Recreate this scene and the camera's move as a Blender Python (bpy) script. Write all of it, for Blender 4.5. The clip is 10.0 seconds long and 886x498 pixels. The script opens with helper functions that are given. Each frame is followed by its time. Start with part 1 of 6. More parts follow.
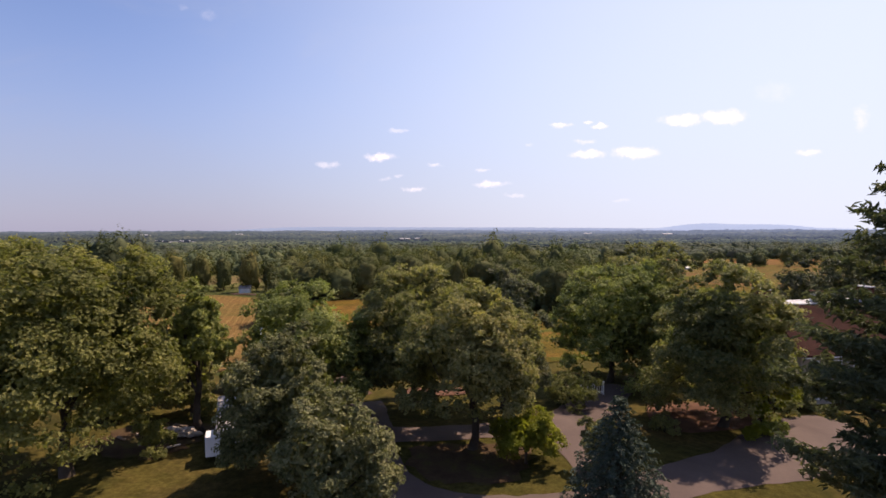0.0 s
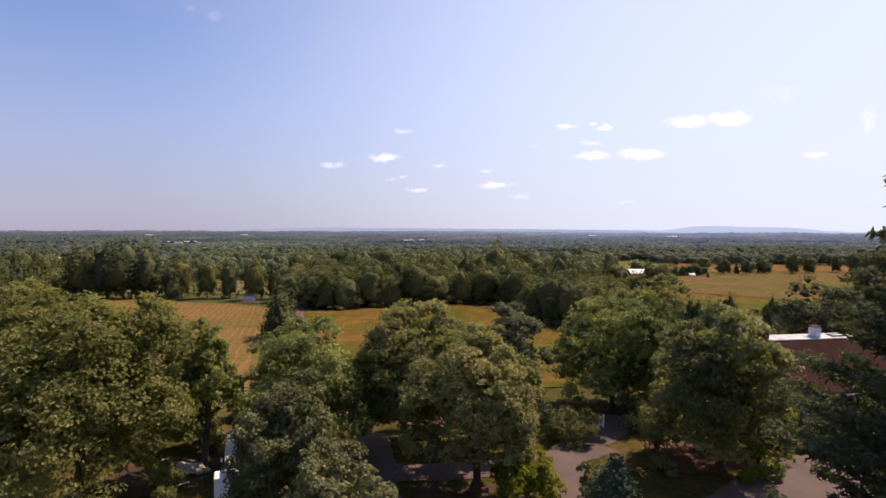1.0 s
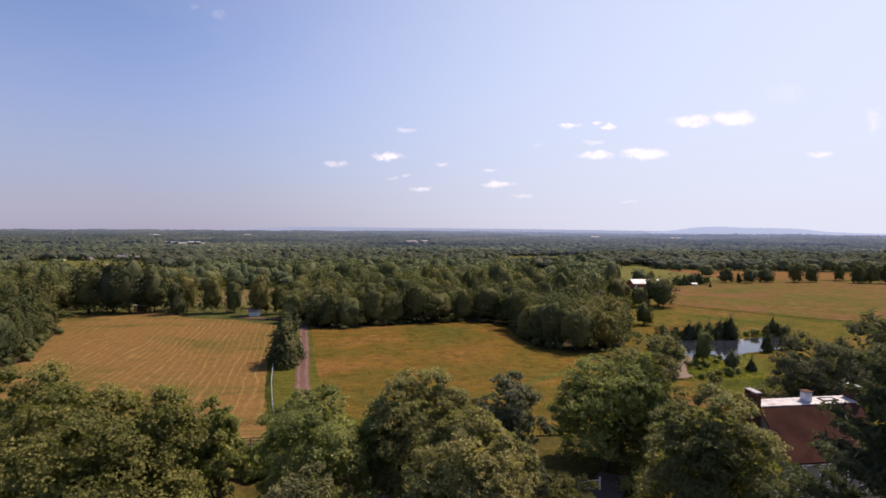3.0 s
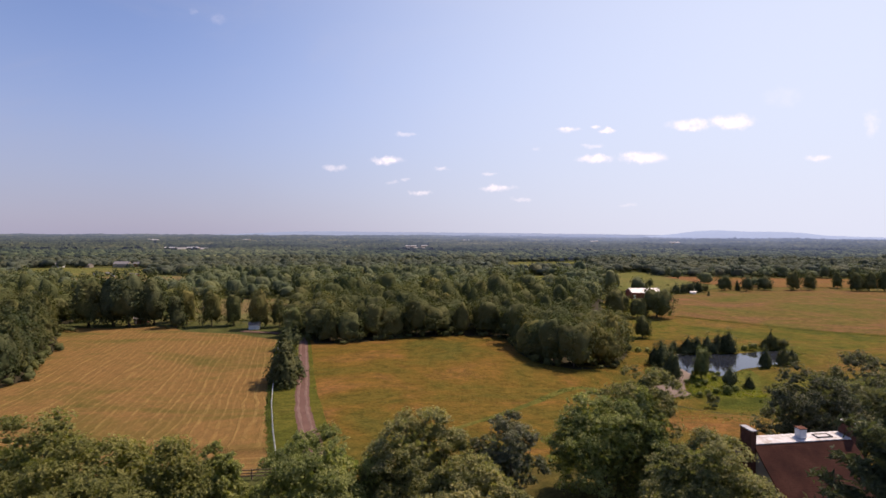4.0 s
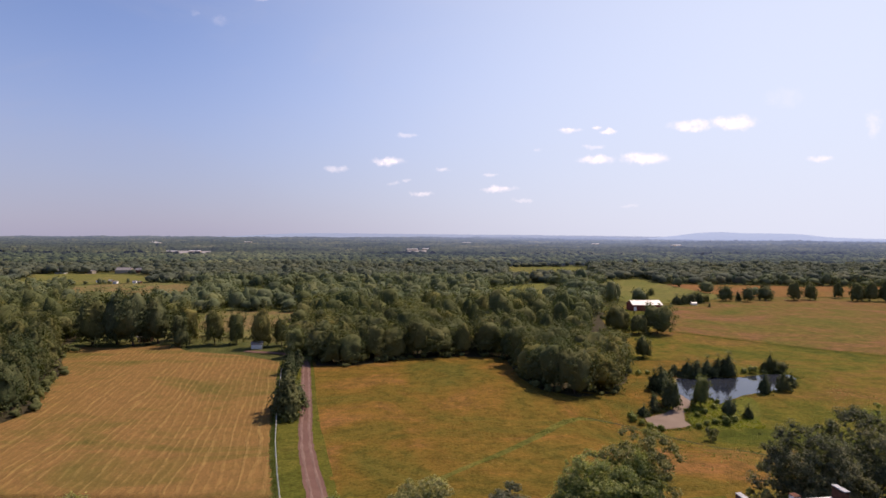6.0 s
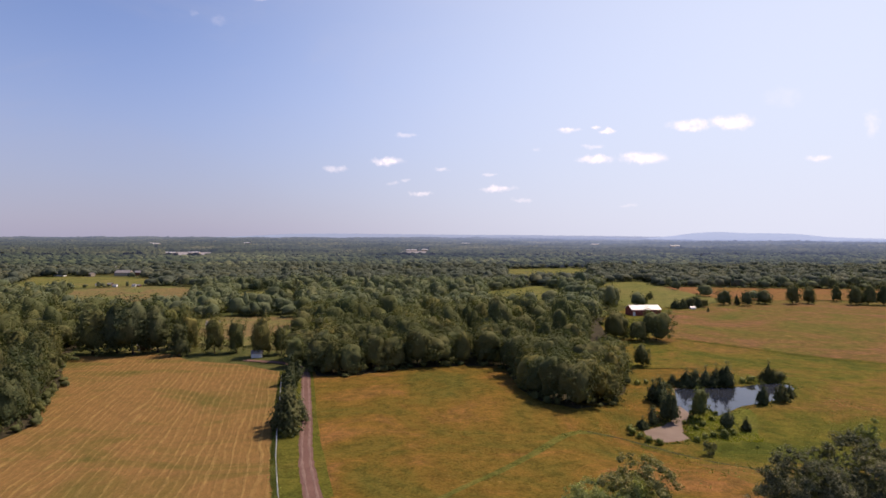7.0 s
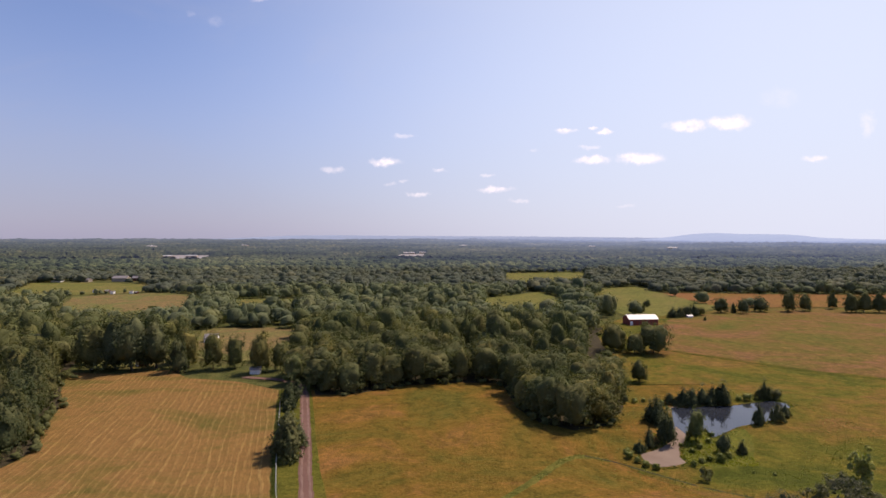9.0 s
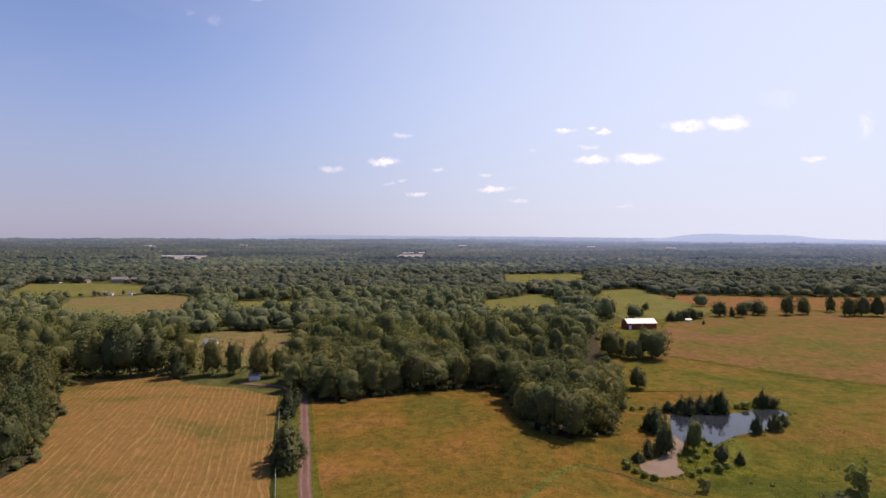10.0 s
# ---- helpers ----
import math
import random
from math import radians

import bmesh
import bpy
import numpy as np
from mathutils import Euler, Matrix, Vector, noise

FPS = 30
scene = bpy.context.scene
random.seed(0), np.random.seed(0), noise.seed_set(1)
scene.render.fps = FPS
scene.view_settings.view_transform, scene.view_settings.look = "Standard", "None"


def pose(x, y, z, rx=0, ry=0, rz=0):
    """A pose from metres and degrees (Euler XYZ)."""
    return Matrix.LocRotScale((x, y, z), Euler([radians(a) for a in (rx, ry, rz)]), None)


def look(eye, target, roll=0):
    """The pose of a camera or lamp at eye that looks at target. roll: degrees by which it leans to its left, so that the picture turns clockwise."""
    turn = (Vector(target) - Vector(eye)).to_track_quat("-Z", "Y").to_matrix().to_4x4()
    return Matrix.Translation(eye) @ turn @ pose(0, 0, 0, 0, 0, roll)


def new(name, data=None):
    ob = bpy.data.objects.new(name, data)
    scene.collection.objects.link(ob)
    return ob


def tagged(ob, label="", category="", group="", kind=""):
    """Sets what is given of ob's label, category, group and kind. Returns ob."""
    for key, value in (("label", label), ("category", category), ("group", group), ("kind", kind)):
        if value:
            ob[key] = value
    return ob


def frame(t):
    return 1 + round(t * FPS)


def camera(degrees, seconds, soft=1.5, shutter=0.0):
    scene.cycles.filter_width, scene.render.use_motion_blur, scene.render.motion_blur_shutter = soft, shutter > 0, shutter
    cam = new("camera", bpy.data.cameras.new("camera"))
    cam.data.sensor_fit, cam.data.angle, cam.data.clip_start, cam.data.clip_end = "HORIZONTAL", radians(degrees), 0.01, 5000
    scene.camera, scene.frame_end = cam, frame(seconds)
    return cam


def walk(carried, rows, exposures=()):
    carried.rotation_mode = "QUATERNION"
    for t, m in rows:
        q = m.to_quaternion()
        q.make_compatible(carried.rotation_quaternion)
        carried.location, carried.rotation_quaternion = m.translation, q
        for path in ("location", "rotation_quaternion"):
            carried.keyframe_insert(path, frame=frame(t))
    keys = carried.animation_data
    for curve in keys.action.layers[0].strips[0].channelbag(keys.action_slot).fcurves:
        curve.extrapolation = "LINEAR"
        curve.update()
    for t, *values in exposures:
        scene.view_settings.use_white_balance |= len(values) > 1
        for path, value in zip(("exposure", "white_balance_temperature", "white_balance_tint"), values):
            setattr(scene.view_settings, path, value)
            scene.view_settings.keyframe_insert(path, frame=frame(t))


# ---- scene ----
cam = camera(81.7, 10.0, soft=1.6)
PATH = [
    (0, (-0.471, 2.542, 25.222), (-0.457, 4.541, 25.141), -0.3),
    (0.5, (-0.432, 2.115, 27.012), (-0.425, 4.113, 26.934), -0.1),
    (1, (-0.400, 1.703, 28.794), (-0.402, 3.702, 28.716), -0),
    (1.5, (-0.373, 1.304, 30.596), (-0.379, 3.302, 30.516), 0),
    (2, (-0.351, 0.920, 32.437), (-0.363, 2.918, 32.355), 0),
    (2.5, (-0.335, 0.550, 34.327), (-0.349, 2.548, 34.240), 0.2),
    (4, (-0.318, -0.467, 40.271), (-0.328, 1.532, 40.204), 0.1),
    (4.5, (-0.322, -0.775, 42.314), (-0.333, 1.224, 42.247), 0),
    (5, (-0.331, -1.066, 44.362), (-0.344, 0.933, 44.297), 0.2),
    (5.5, (-0.345, -1.341, 46.396), (-0.361, 0.658, 46.333), 0.1),
    (7, (-0.412, -2.064, 52.242), (-0.424, -0.065, 52.178), 0),
    (7.5, (-0.443, -2.270, 54.052), (-0.452, -0.271, 53.988), 0),
    (8, (-0.478, -2.458, 55.775), (-0.486, -0.459, 55.713), -0.1),
    (8.5, (-0.517, -2.628, 57.409), (-0.522, -0.629, 57.347), -0.1),
    (9, (-0.559, -2.779, 58.957), (-0.562, -0.780, 58.896), -0.1),
    (9.5, (-0.605, -2.911, 60.431), (-0.606, -0.912, 60.370), -0),
    (10, (-0.655, -3.024, 61.852), (-0.654, -1.025, 61.790), -0),
]
walk(cam, [(t, look(eye, target, roll)) for t, eye, target, roll in PATH], exposures=[(0, 0.77, 6850, 24), (1.2, 0.77, 6850, 24), (2.5, 0.66, 6850, 24), (4, 0.64, 6850, 24), (10, 0.64, 6850, 24)])

# ---- world and sun ----
SUN_AZ, SUN_EL = 52.0, 54.0          # degrees: to the right of straight ahead (+y), above the horizon
world = bpy.data.worlds.new("sky")
scene.world = world
world.use_nodes = True


def node(nt, kind, *ins):
    """A node, with its first inputs set from values or linked from sockets; None leaves one as it is."""
    n = nt.nodes.new(kind)
    for i, v in enumerate(ins):
        put(nt, n, i, v)
    return n


def put(nt, n, i, v):
    if v is None:
        return
    if isinstance(v, bpy.types.NodeSocket):
        nt.links.new(v, n.inputs[i])
    else:
        n.inputs[i].default_value = v


def calc(nt, op, a, b=None, c=None):
    n = node(nt, "ShaderNodeMath", a, b, c)
    n.operation = op
    return n.outputs[0]


def vcalc(nt, op, a, b=None):
    n = node(nt, "ShaderNodeVectorMath", a, b)
    n.operation = op
    return n.outputs["Value"] if op in ("LENGTH", "DOT_PRODUCT") else n.outputs[0]


def mixed(nt, fac, a, b, blend="MIX"):
    n = nt.nodes.new("ShaderNodeMix")
    n.data_type, n.blend_type = "RGBA", blend
    put(nt, n, 0, fac), put(nt, n, 6, a), put(nt, n, 7, b)
    return n.outputs[2]


def fade(nt, v, a, b, lo=0.0, hi=1.0):
    n = node(nt, "ShaderNodeMapRange", v, a, b, lo, hi)
    n.interpolation_type = "SMOOTHSTEP"
    return n.outputs[0]


def noisy(nt, vec, scale, detail=4.0, rough=0.55, distortion=0.0):
    n = node(nt, "ShaderNodeTexNoise", vec, None, scale, detail, rough)
    n.inputs["Distortion"].default_value = distortion
    return n.outputs[0]


def ramp(nt, fac, stops):
    n = node(nt, "ShaderNodeValToRGB", fac)
    el = n.color_ramp.elements
    while len(el) < len(stops):
        el.new(0.5)
    for e, (p, c) in zip(el, stops):
        e.position, e.color = p, (*c, 1)
    return n.outputs[0]


def build_sky():
    nt = world.node_tree
    nt.nodes.clear()
    sky = nt.nodes.new("ShaderNodeTexSky")
    sky.sky_type, sky.sun_disc = "NISHITA", False
    sky.sun_elevation, sky.sun_rotation = radians(SUN_EL), radians(SUN_AZ)
    sky.altitude, sky.air_density, sky.dust_density, sky.ozone_density = 100.0, 1.0, 0.3, 3.0
    way = nt.nodes.new("ShaderNodeTexCoord").outputs["Generated"]
    sep = node(nt, "ShaderNodeSeparateXYZ", way)
    ahead = calc(nt, "MAXIMUM", sep.outputs[1], 0.05)
    u, v = calc(nt, "DIVIDE", sep.outputs[0], ahead), calc(nt, "DIVIDE", sep.outputs[2], ahead)
    flat = node(nt, "ShaderNodeCombineXYZ", u, v, 0.0).outputs[0]
    # small fair-weather clouds: place, half width and half height as slopes; density
    warp = node(nt, "ShaderNodeTexNoise", flat, None, 38.0, 5.0, 0.62)
    bend = vcalc(nt, "MULTIPLY", vcalc(nt, "SUBTRACT", warp.outputs["Color"], (0.5, 0.5, 0.5)), (0.045, 0.022, 0.0))
    at = vcalc(nt, "ADD", flat, bend)
    total = None
    for cx, cy, a, b, d in CLOUDS:
        p = vcalc(nt, "MULTIPLY", vcalc(nt, "SUBTRACT", at, (cx, cy, 0)), (1.05 / a, 1.05 / b, 0))
        c = fade(nt, vcalc(nt, "LENGTH", p), 1.2, 0.35, 0.0, d * 0.98)
        total = c if total is None else calc(nt, "MAXIMUM", total, c)
    fine = noisy(nt, flat, 60.0, 6.0, 0.6)
    total = calc(nt, "MULTIPLY", total, fade(nt, fine, 0.28, 0.62, 0.28, 1.0))
    total = calc(nt, "MULTIPLY", total, fade(nt, sep.outputs[1], 0.3, 0.5))
    # thin veil of high cirrus
    veil = calc(nt, "MULTIPLY", fade(nt, noisy(nt, vcalc(nt, "MULTIPLY", flat, (1.0, 2.6, 1.0)), 2.2, 6.0, 0.6, 0.6), 0.45, 0.8), 0.16)
    base = mixed(nt, veil, mixed(nt, 1.0, sky.outputs[0], (0.98, 0.972, 1.06, 1), "MULTIPLY"), (VEIL, VEIL, VEIL * 1.05, 1))
    # summer haze: thick near the horizon and towards the sun
    low = fade(nt, sep.outputs[2], 0.36, -0.04, 0.0, 0.86)
    east = vcalc(nt, "DOT_PRODUCT", way, (math.sin(radians(SUN_AZ)), math.cos(radians(SUN_AZ)), 0.15))
    base = mixed(nt, low, base, (HAZE * 0.87, HAZE * 1.0, HAZE * 1.45, 1))
    base = mixed(nt, fade(nt, east, 0.08, 1.2, 0.0, 0.9), base, (GLOW * 0.88, GLOW * 1.045, GLOW * 1.20, 1))
    base = mixed(nt, fade(nt, sep.outputs[2], 0.16, -0.01), base, mixed(nt, 1.0, base, (1.02, 1.0, 1.0, 1), "MULTIPLY"))
    col = mixed(nt, total, base, (CLOUD, CLOUD * 0.97, CLOUD * 0.99, 1))
    bg = node(nt, "ShaderNodeBackground", col, SKY)
    nt.links.new(bg.outputs[0], nt.nodes.new("ShaderNodeOutputWorld").inputs[0])


SKY, VEIL, HAZE, GLOW, CLOUD = 0.087, 4.0, 2.60, 6.3, 8.4
CLOUDS = [
    (-0.114, 0.138, 0.036, 0.010, 1.0), (-0.218, 0.125, 0.026, 0.008, 0.5), (-0.010, 0.122, 0.018, 0.004, 0.5),
    (-0.048, 0.077, 0.024, 0.006, 0.7), (0.098, 0.085, 0.038, 0.006, 0.7), (0.084, 0.112, 0.017, 0.004, 0.5),
    (0.236, 0.198, 0.024, 0.007, 0.9), (0.288, 0.204, 0.009, 0.004, 0.8), (0.313, 0.197, 0.018, 0.006, 0.9),
    (0.288, 0.166, 0.028, 0.005, 0.4), (0.289, 0.141, 0.034, 0.010, 1.0), (0.379, 0.144, 0.050, 0.012, 1.0),
    (0.473, 0.207, 0.048, 0.013, 1.0), (0.552, 0.213, 0.050, 0.015, 1.0), (0.720, 0.144, 0.028, 0.007, 0.6),
    (0.822, 0.210, 0.016, 0.030, 0.3), (-0.078, 0.188, 0.022, 0.005, 0.35), (-0.440, 0.410, 0.022, 0.010, 0.10),
    (-0.486, 0.425, 0.010, 0.006, 0.09), (0.176, 0.161, 0.012, 0.004, 0.3), (-0.103, 0.098, 0.010, 0.004, 0.35),
    (-0.079, 0.102, 0.012, 0.004, 0.35), (0.150, 0.064, 0.024, 0.004, 0.3), (0.355, 0.052, 0.020, 0.003, 0.25),
    (0.650, 0.260, 0.045, 0.022, 0.12), (-0.355, 0.452, 0.020, 0.006, 0.25), (-0.150, 0.455, 0.020, 0.005, 0.2),
]
build_sky()
sun = new("sun", bpy.data.lights.new("sun", "SUN"))
sun.data.energy, sun.data.angle, sun.data.color = 3.45, radians(0.53), (1.0, 0.88, 0.70)
az, el_ = radians(SUN_AZ), radians(SUN_EL)
sun.matrix_world = look((0, 0, 0), (-math.sin(az) * math.cos(el_), -math.cos(az) * math.cos(el_), -math.sin(el_)))

# ---- materials ----


def material(name):
    m = bpy.data.materials.new(name)
    m.use_nodes = True
    nt = m.node_tree
    nt.nodes.clear()
    bsdf = nt.nodes.new("ShaderNodeBsdfPrincipled")
    out = nt.nodes.new("ShaderNodeOutputMaterial")
    nt.links.new(bsdf.outputs[0], out.inputs[0])
    return m, nt, bsdf, out


def place(nt):
    return nt.nodes.new("ShaderNodeNewGeometry").outputs["Position"]


def bumped(nt, bsdf, height, strength, distance):
    b = nt.nodes.new("ShaderNodeBump")
    b.inputs["Strength"].default_value, b.inputs["Distance"].default_value = strength, distance
    nt.links.new(height, b.inputs["Height"])
    nt.links.new(b.outputs[0], bsdf.inputs["Normal"])


def plain(name, stops, scale=1.0, rough=0.8, grain=20.0, bump=0.3, depth=0.01, metal=0.0, spread=0.25, spec=0.4):
    """Colour drifts between the stops over a wide noise, and a fine grain runs over it."""
    m, nt, bsdf, out = material(name)
    pos = place(nt)
    wide = noisy(nt, pos, scale, 5.0, 0.6, 0.3)
    fine = noisy(nt, pos, grain, 4.0, 0.65)
    col = ramp(nt, wide, stops)
    col = mixed(nt, 1.0, col, mixed(nt, fine, (1 - spread,) * 3 + (1,), (1 + spread,) * 3 + (1,)), "MULTIPLY")
    nt.links.new(col, bsdf.inputs["Base Color"])
    nt.links.new(fade(nt, fine, 0.2, 0.8, max(0.0, rough - 0.1), min(1.0, rough + 0.1)), bsdf.inputs["Roughness"])
    bsdf.inputs["Metallic"].default_value = metal
    bsdf.inputs["Specular IOR Level"].default_value = spec
    if bump:
        bumped(nt, bsdf, fine, bump, depth)
    return m


def leafy(name, dark, mid, light, through_light=0.42, rough=0.5, wide=0.12, single=0.22, grain=3.2, relief=0.35, stand=False):
    """Leaves: each its own shade, each tree its own cast, drifting along the wood; small sprays stand out; some daylight passes through."""
    m, nt, bsdf, out = material(name)
    geo = nt.nodes.new("ShaderNodeNewGeometry")
    if stand:
        own = nt.nodes.new("ShaderNodeAttribute")
        own.attribute_name = "tree_cast"
        own = own.outputs["Fac"]
    else:
        own = nt.nodes.new("ShaderNodeObjectInfo").outputs["Random"]
    drift = noisy(nt, geo.outputs["Position"], wide, 3.0, 0.6)
    fine = noisy(nt, geo.outputs["Position"], grain, 4.0, 0.7)
    f = calc(nt, "ADD", calc(nt, "MULTIPLY", geo.outputs["Random Per Island"], single), calc(nt, "MULTIPLY", fade(nt, drift, 0.36, 0.64), 0.72 - single))
    # the bump's hollows come out darker: shading between sprays, put into the colour
    f = calc(nt, "ADD", f, calc(nt, "MULTIPLY", fade(nt, fine, 0.3, 0.7), 0.28))
    col = ramp(nt, f, [(0.08, dark), (0.5, mid), (0.95, light)])
    a = 1.0 if stand or rough > 0.65 else 0.35
    cast = ramp(nt, own, [(0.0, (1 - 0.24 * a, 1 - 0.16 * a, 1 - 0.12 * a)), (0.35, (1 - 0.08 * a, 1 - 0.03 * a, 1 - 0.02 * a)), (0.7, (1 + 0.06 * a, 1 + 0.04 * a, 1 - 0.02 * a)), (1.0, (1 + 0.32 * a, 1 + 0.20 * a, 1 - 0.06 * a))])
    col = mixed(nt, 1.0, col, cast, "MULTIPLY")
    nt.links.new(col, bsdf.inputs["Base Color"])
    bsdf.inputs["Roughness"].default_value = rough
    bsdf.inputs["Specular IOR Level"].default_value = 0.12 if rough < 0.65 else 0.03
    bumped(nt, bsdf, fine, 1.0, relief)
    tr = node(nt, "ShaderNodeBsdfTranslucent", mixed(nt, 1.0, col, (1.45, 1.6, 0.75, 1), "MULTIPLY"))
    mix = nt.nodes.new("ShaderNodeMixShader")
    mix.inputs[0].default_value = through_light
    nt.links.new(bsdf.outputs[0], mix.inputs[1]), nt.links.new(tr.outputs[0], mix.inputs[2])
    nt.links.new(mix.outputs[0], out.inputs[0])
    return m


def rows_field(name):
    """Cut hay: straw swaths along the mowing lines over greener stubble."""
    m, nt, bsdf, out = material(name)
    pos = place(nt)
    turn = nt.nodes.new("ShaderNodeMapping")
    turn.inputs["Rotation"].default_value = (0, 0, radians(-17.0))
    nt.links.new(pos, turn.inputs["Vector"])
    lane = turn.outputs[0]
    wob = noisy(nt, vcalc(nt, "MULTIPLY", lane, (0.5, 0.06, 1.0)), 0.35, 3.0)
    sep = node(nt, "ShaderNodeSeparateXYZ", lane)
    xx = calc(nt, "ADD", sep.outputs[0], calc(nt, "MULTIPLY", wob, 5.0))
    own = node(nt, "ShaderNodeSeparateXYZ", pos)
    head = fade(nt, calc(nt, "ADD", own.outputs[1], calc(nt, "MULTIPLY", wob, 4.0)), 82.0, 78.0)
    across = calc(nt, "ADD", calc(nt, "MULTIPLY", own.outputs[1], 1.0), calc(nt, "MULTIPLY", own.outputs[0], -0.13))
    xx = calc(nt, "ADD", calc(nt, "MULTIPLY", xx, calc(nt, "SUBTRACT", 1.0, head)), calc(nt, "MULTIPLY", across, head))
    ridge = calc(nt, "SINE", calc(nt, "MULTIPLY", xx, 2 * math.pi / 1.9))
    run = node(nt, "ShaderNodeCombineXYZ", xx, calc(nt, "MULTIPLY", sep.outputs[1], 0.030), 0.0).outputs[0]
    streak = noisy(nt, run, 0.45, 5.0, 0.70)
    crumb = noisy(nt, vcalc(nt, "MULTIPLY", lane, (1.0, 0.30, 1.0)), 0.9, 6.0, 0.75, 0.4)
    straw = calc(nt, "MULTIPLY", fade(nt, ridge, 0.15, 0.95), fade(nt, streak, 0.38, 0.64, 0.25, 1.0))
    straw = calc(nt, "MULTIPLY", straw, fade(nt, crumb, 0.32, 0.58, 0.35, 1.0))
    wide = noisy(nt, vcalc(nt, "MULTIPLY", pos, (0.7, 1.5, 1.0)), 0.030, 7.0, 0.68, 0.8)
    base = ramp(nt, wide, [(0.34, (0.093, 0.078, 0.021)), (0.43, (0.135, 0.091, 0.028)), (0.51, (0.175, 0.100, 0.036)), (0.60, (0.164, 0.099, 0.033)), (0.68, (0.120, 0.090, 0.026))])
    base = mixed(nt, calc(nt, "MULTIPLY", straw, 0.36), base, (0.322, 0.217, 0.080, 1))
    base = mixed(nt, 1.0, base, mixed(nt, fade(nt, crumb, 0.28, 0.72), (0.80, 0.82, 0.84, 1), (1.16, 1.15, 1.14, 1)), "MULTIPLY")
    fine = noisy(nt, pos, 2.6, 5.0, 0.8)
    base = mixed(nt, 1.0, base, mixed(nt, fade(nt, fine, 0.25, 0.75), (0.78, 0.78, 0.78, 1), (1.22, 1.22, 1.22, 1)), "MULTIPLY")
    nt.links.new(base, bsdf.inputs["Base Color"])
    bsdf.inputs["Roughness"].default_value, bsdf.inputs["Specular IOR Level"].default_value = 0.95, 0.02
    bumped(nt, bsdf, calc(nt, "ADD", straw, fine), 0.7, 0.18)
    return m


def meadow_mat(name, stops, wide=0.022, streak=1.0, flecks=(0.0, 0.0, 0.0)):
    """Rough summer grass: broad drifts of colour, clumps, pale flecks of dry stalks and a fine blades' grain."""
    m, nt, bsdf, out = material(name)
    pos = place(nt)
    a = noisy(nt, vcalc(nt, "MULTIPLY", pos, (1.0, 1.15, 1.0)), wide, 8.0, 0.68, 0.8)
    col = ramp(nt, a, stops)
    clump = noisy(nt, pos, 0.26, 6.0, 0.75, 0.5)
    col = mixed(nt, 1.0, col, mixed(nt, fade(nt, clump, 0.3, 0.7), (0.66, 0.72, 0.70, 1), (1.36, 1.26, 1.2, 1)), "MULTIPLY")
    fine = noisy(nt, pos, 1.7, 6.0, 0.8)
    col = mixed(nt, 1.0, col, mixed(nt, fade(nt, fine, 0.25, 0.75), (0.55, 0.55, 0.55, 1), (1.45, 1.45, 1.45, 1)), "MULTIPLY")
    if flecks[0]:
        spot = calc(nt, "MULTIPLY", fade(nt, noisy(nt, vcalc(nt, "MULTIPLY", pos, (0.7, 1.4, 1.0)), 0.55, 5.0, 0.8), 0.60, 0.74), fade(nt, noisy(nt, pos, 0.03, 3.0), 0.42, 0.6))
        col = mixed(nt, calc(nt, "MULTIPLY", spot, 0.8), col, (*flecks, 1))
    nt.links.new(col, bsdf.inputs["Base Color"])
    bsdf.inputs["Roughness"].default_value, bsdf.inputs["Specular IOR Level"].default_value = 0.95, 0.02
    bumped(nt, bsdf, calc(nt, "ADD", fine, clump), 0.8, 0.3 * streak)
    return m


def water_mat(name):
    m, nt, bsdf, out = material(name)
    pos = place(nt)
    silt = noisy(nt, pos, 0.09, 4.0, 0.6)
    nt.links.new(ramp(nt, silt, [(0.35, (0.016, 0.021, 0.032)), (0.7, (0.030, 0.034, 0.042))]), bsdf.inputs["Base Color"])
    bsdf.inputs["Roughness"].default_value, bsdf.inputs["IOR"].default_value = 0.03, 1.33
    bsdf.inputs["Specular IOR Level"].default_value = 1.0
    bumped(nt, bsdf, noisy(nt, pos, 1.6, 3.0, 0.6), 0.06, 0.05)
    return m


def glass_mat(name):
    m, nt, bsdf, out = material(name)
    bsdf.inputs["Base Color"].default_value = (0.02, 0.025, 0.03, 1)
    bsdf.inputs["Roughness"].default_value, bsdf.inputs["Specular IOR Level"].default_value = 0.05, 0.8
    return m


GROUND = meadow_mat("rough_ground", [(0.3, (0.050, 0.063, 0.022)), (0.5, (0.072, 0.077, 0.026)), (0.7, (0.110, 0.086, 0.036))])
LAWN = meadow_mat("lawn_grass", [(0.3, (0.045, 0.045, 0.012)), (0.5, (0.066, 0.056, 0.016)), (0.68, (0.096, 0.068, 0.026))], 0.06, 0.3)
VERGE = meadow_mat("verge_grass", [(0.3, (0.056, 0.066, 0.012)), (0.6, (0.081, 0.077, 0.015)), (0.8, (0.105, 0.080, 0.022))], 0.05, 0.3)
LUSH = meadow_mat("lush_bank_grass", [(0.3, (0.054, 0.070, 0.012)), (0.5, (0.087, 0.095, 0.018)), (0.7, (0.120, 0.109, 0.027))], 0.12, 0.8)
DAMP = meadow_mat("damp_ditch_grass", [(0.3, (0.062, 0.070, 0.015)), (0.5, (0.090, 0.092, 0.021)), (0.7, (0.120, 0.110, 0.031))], 0.12, 0.8)
HAY = rows_field("cut_hay")
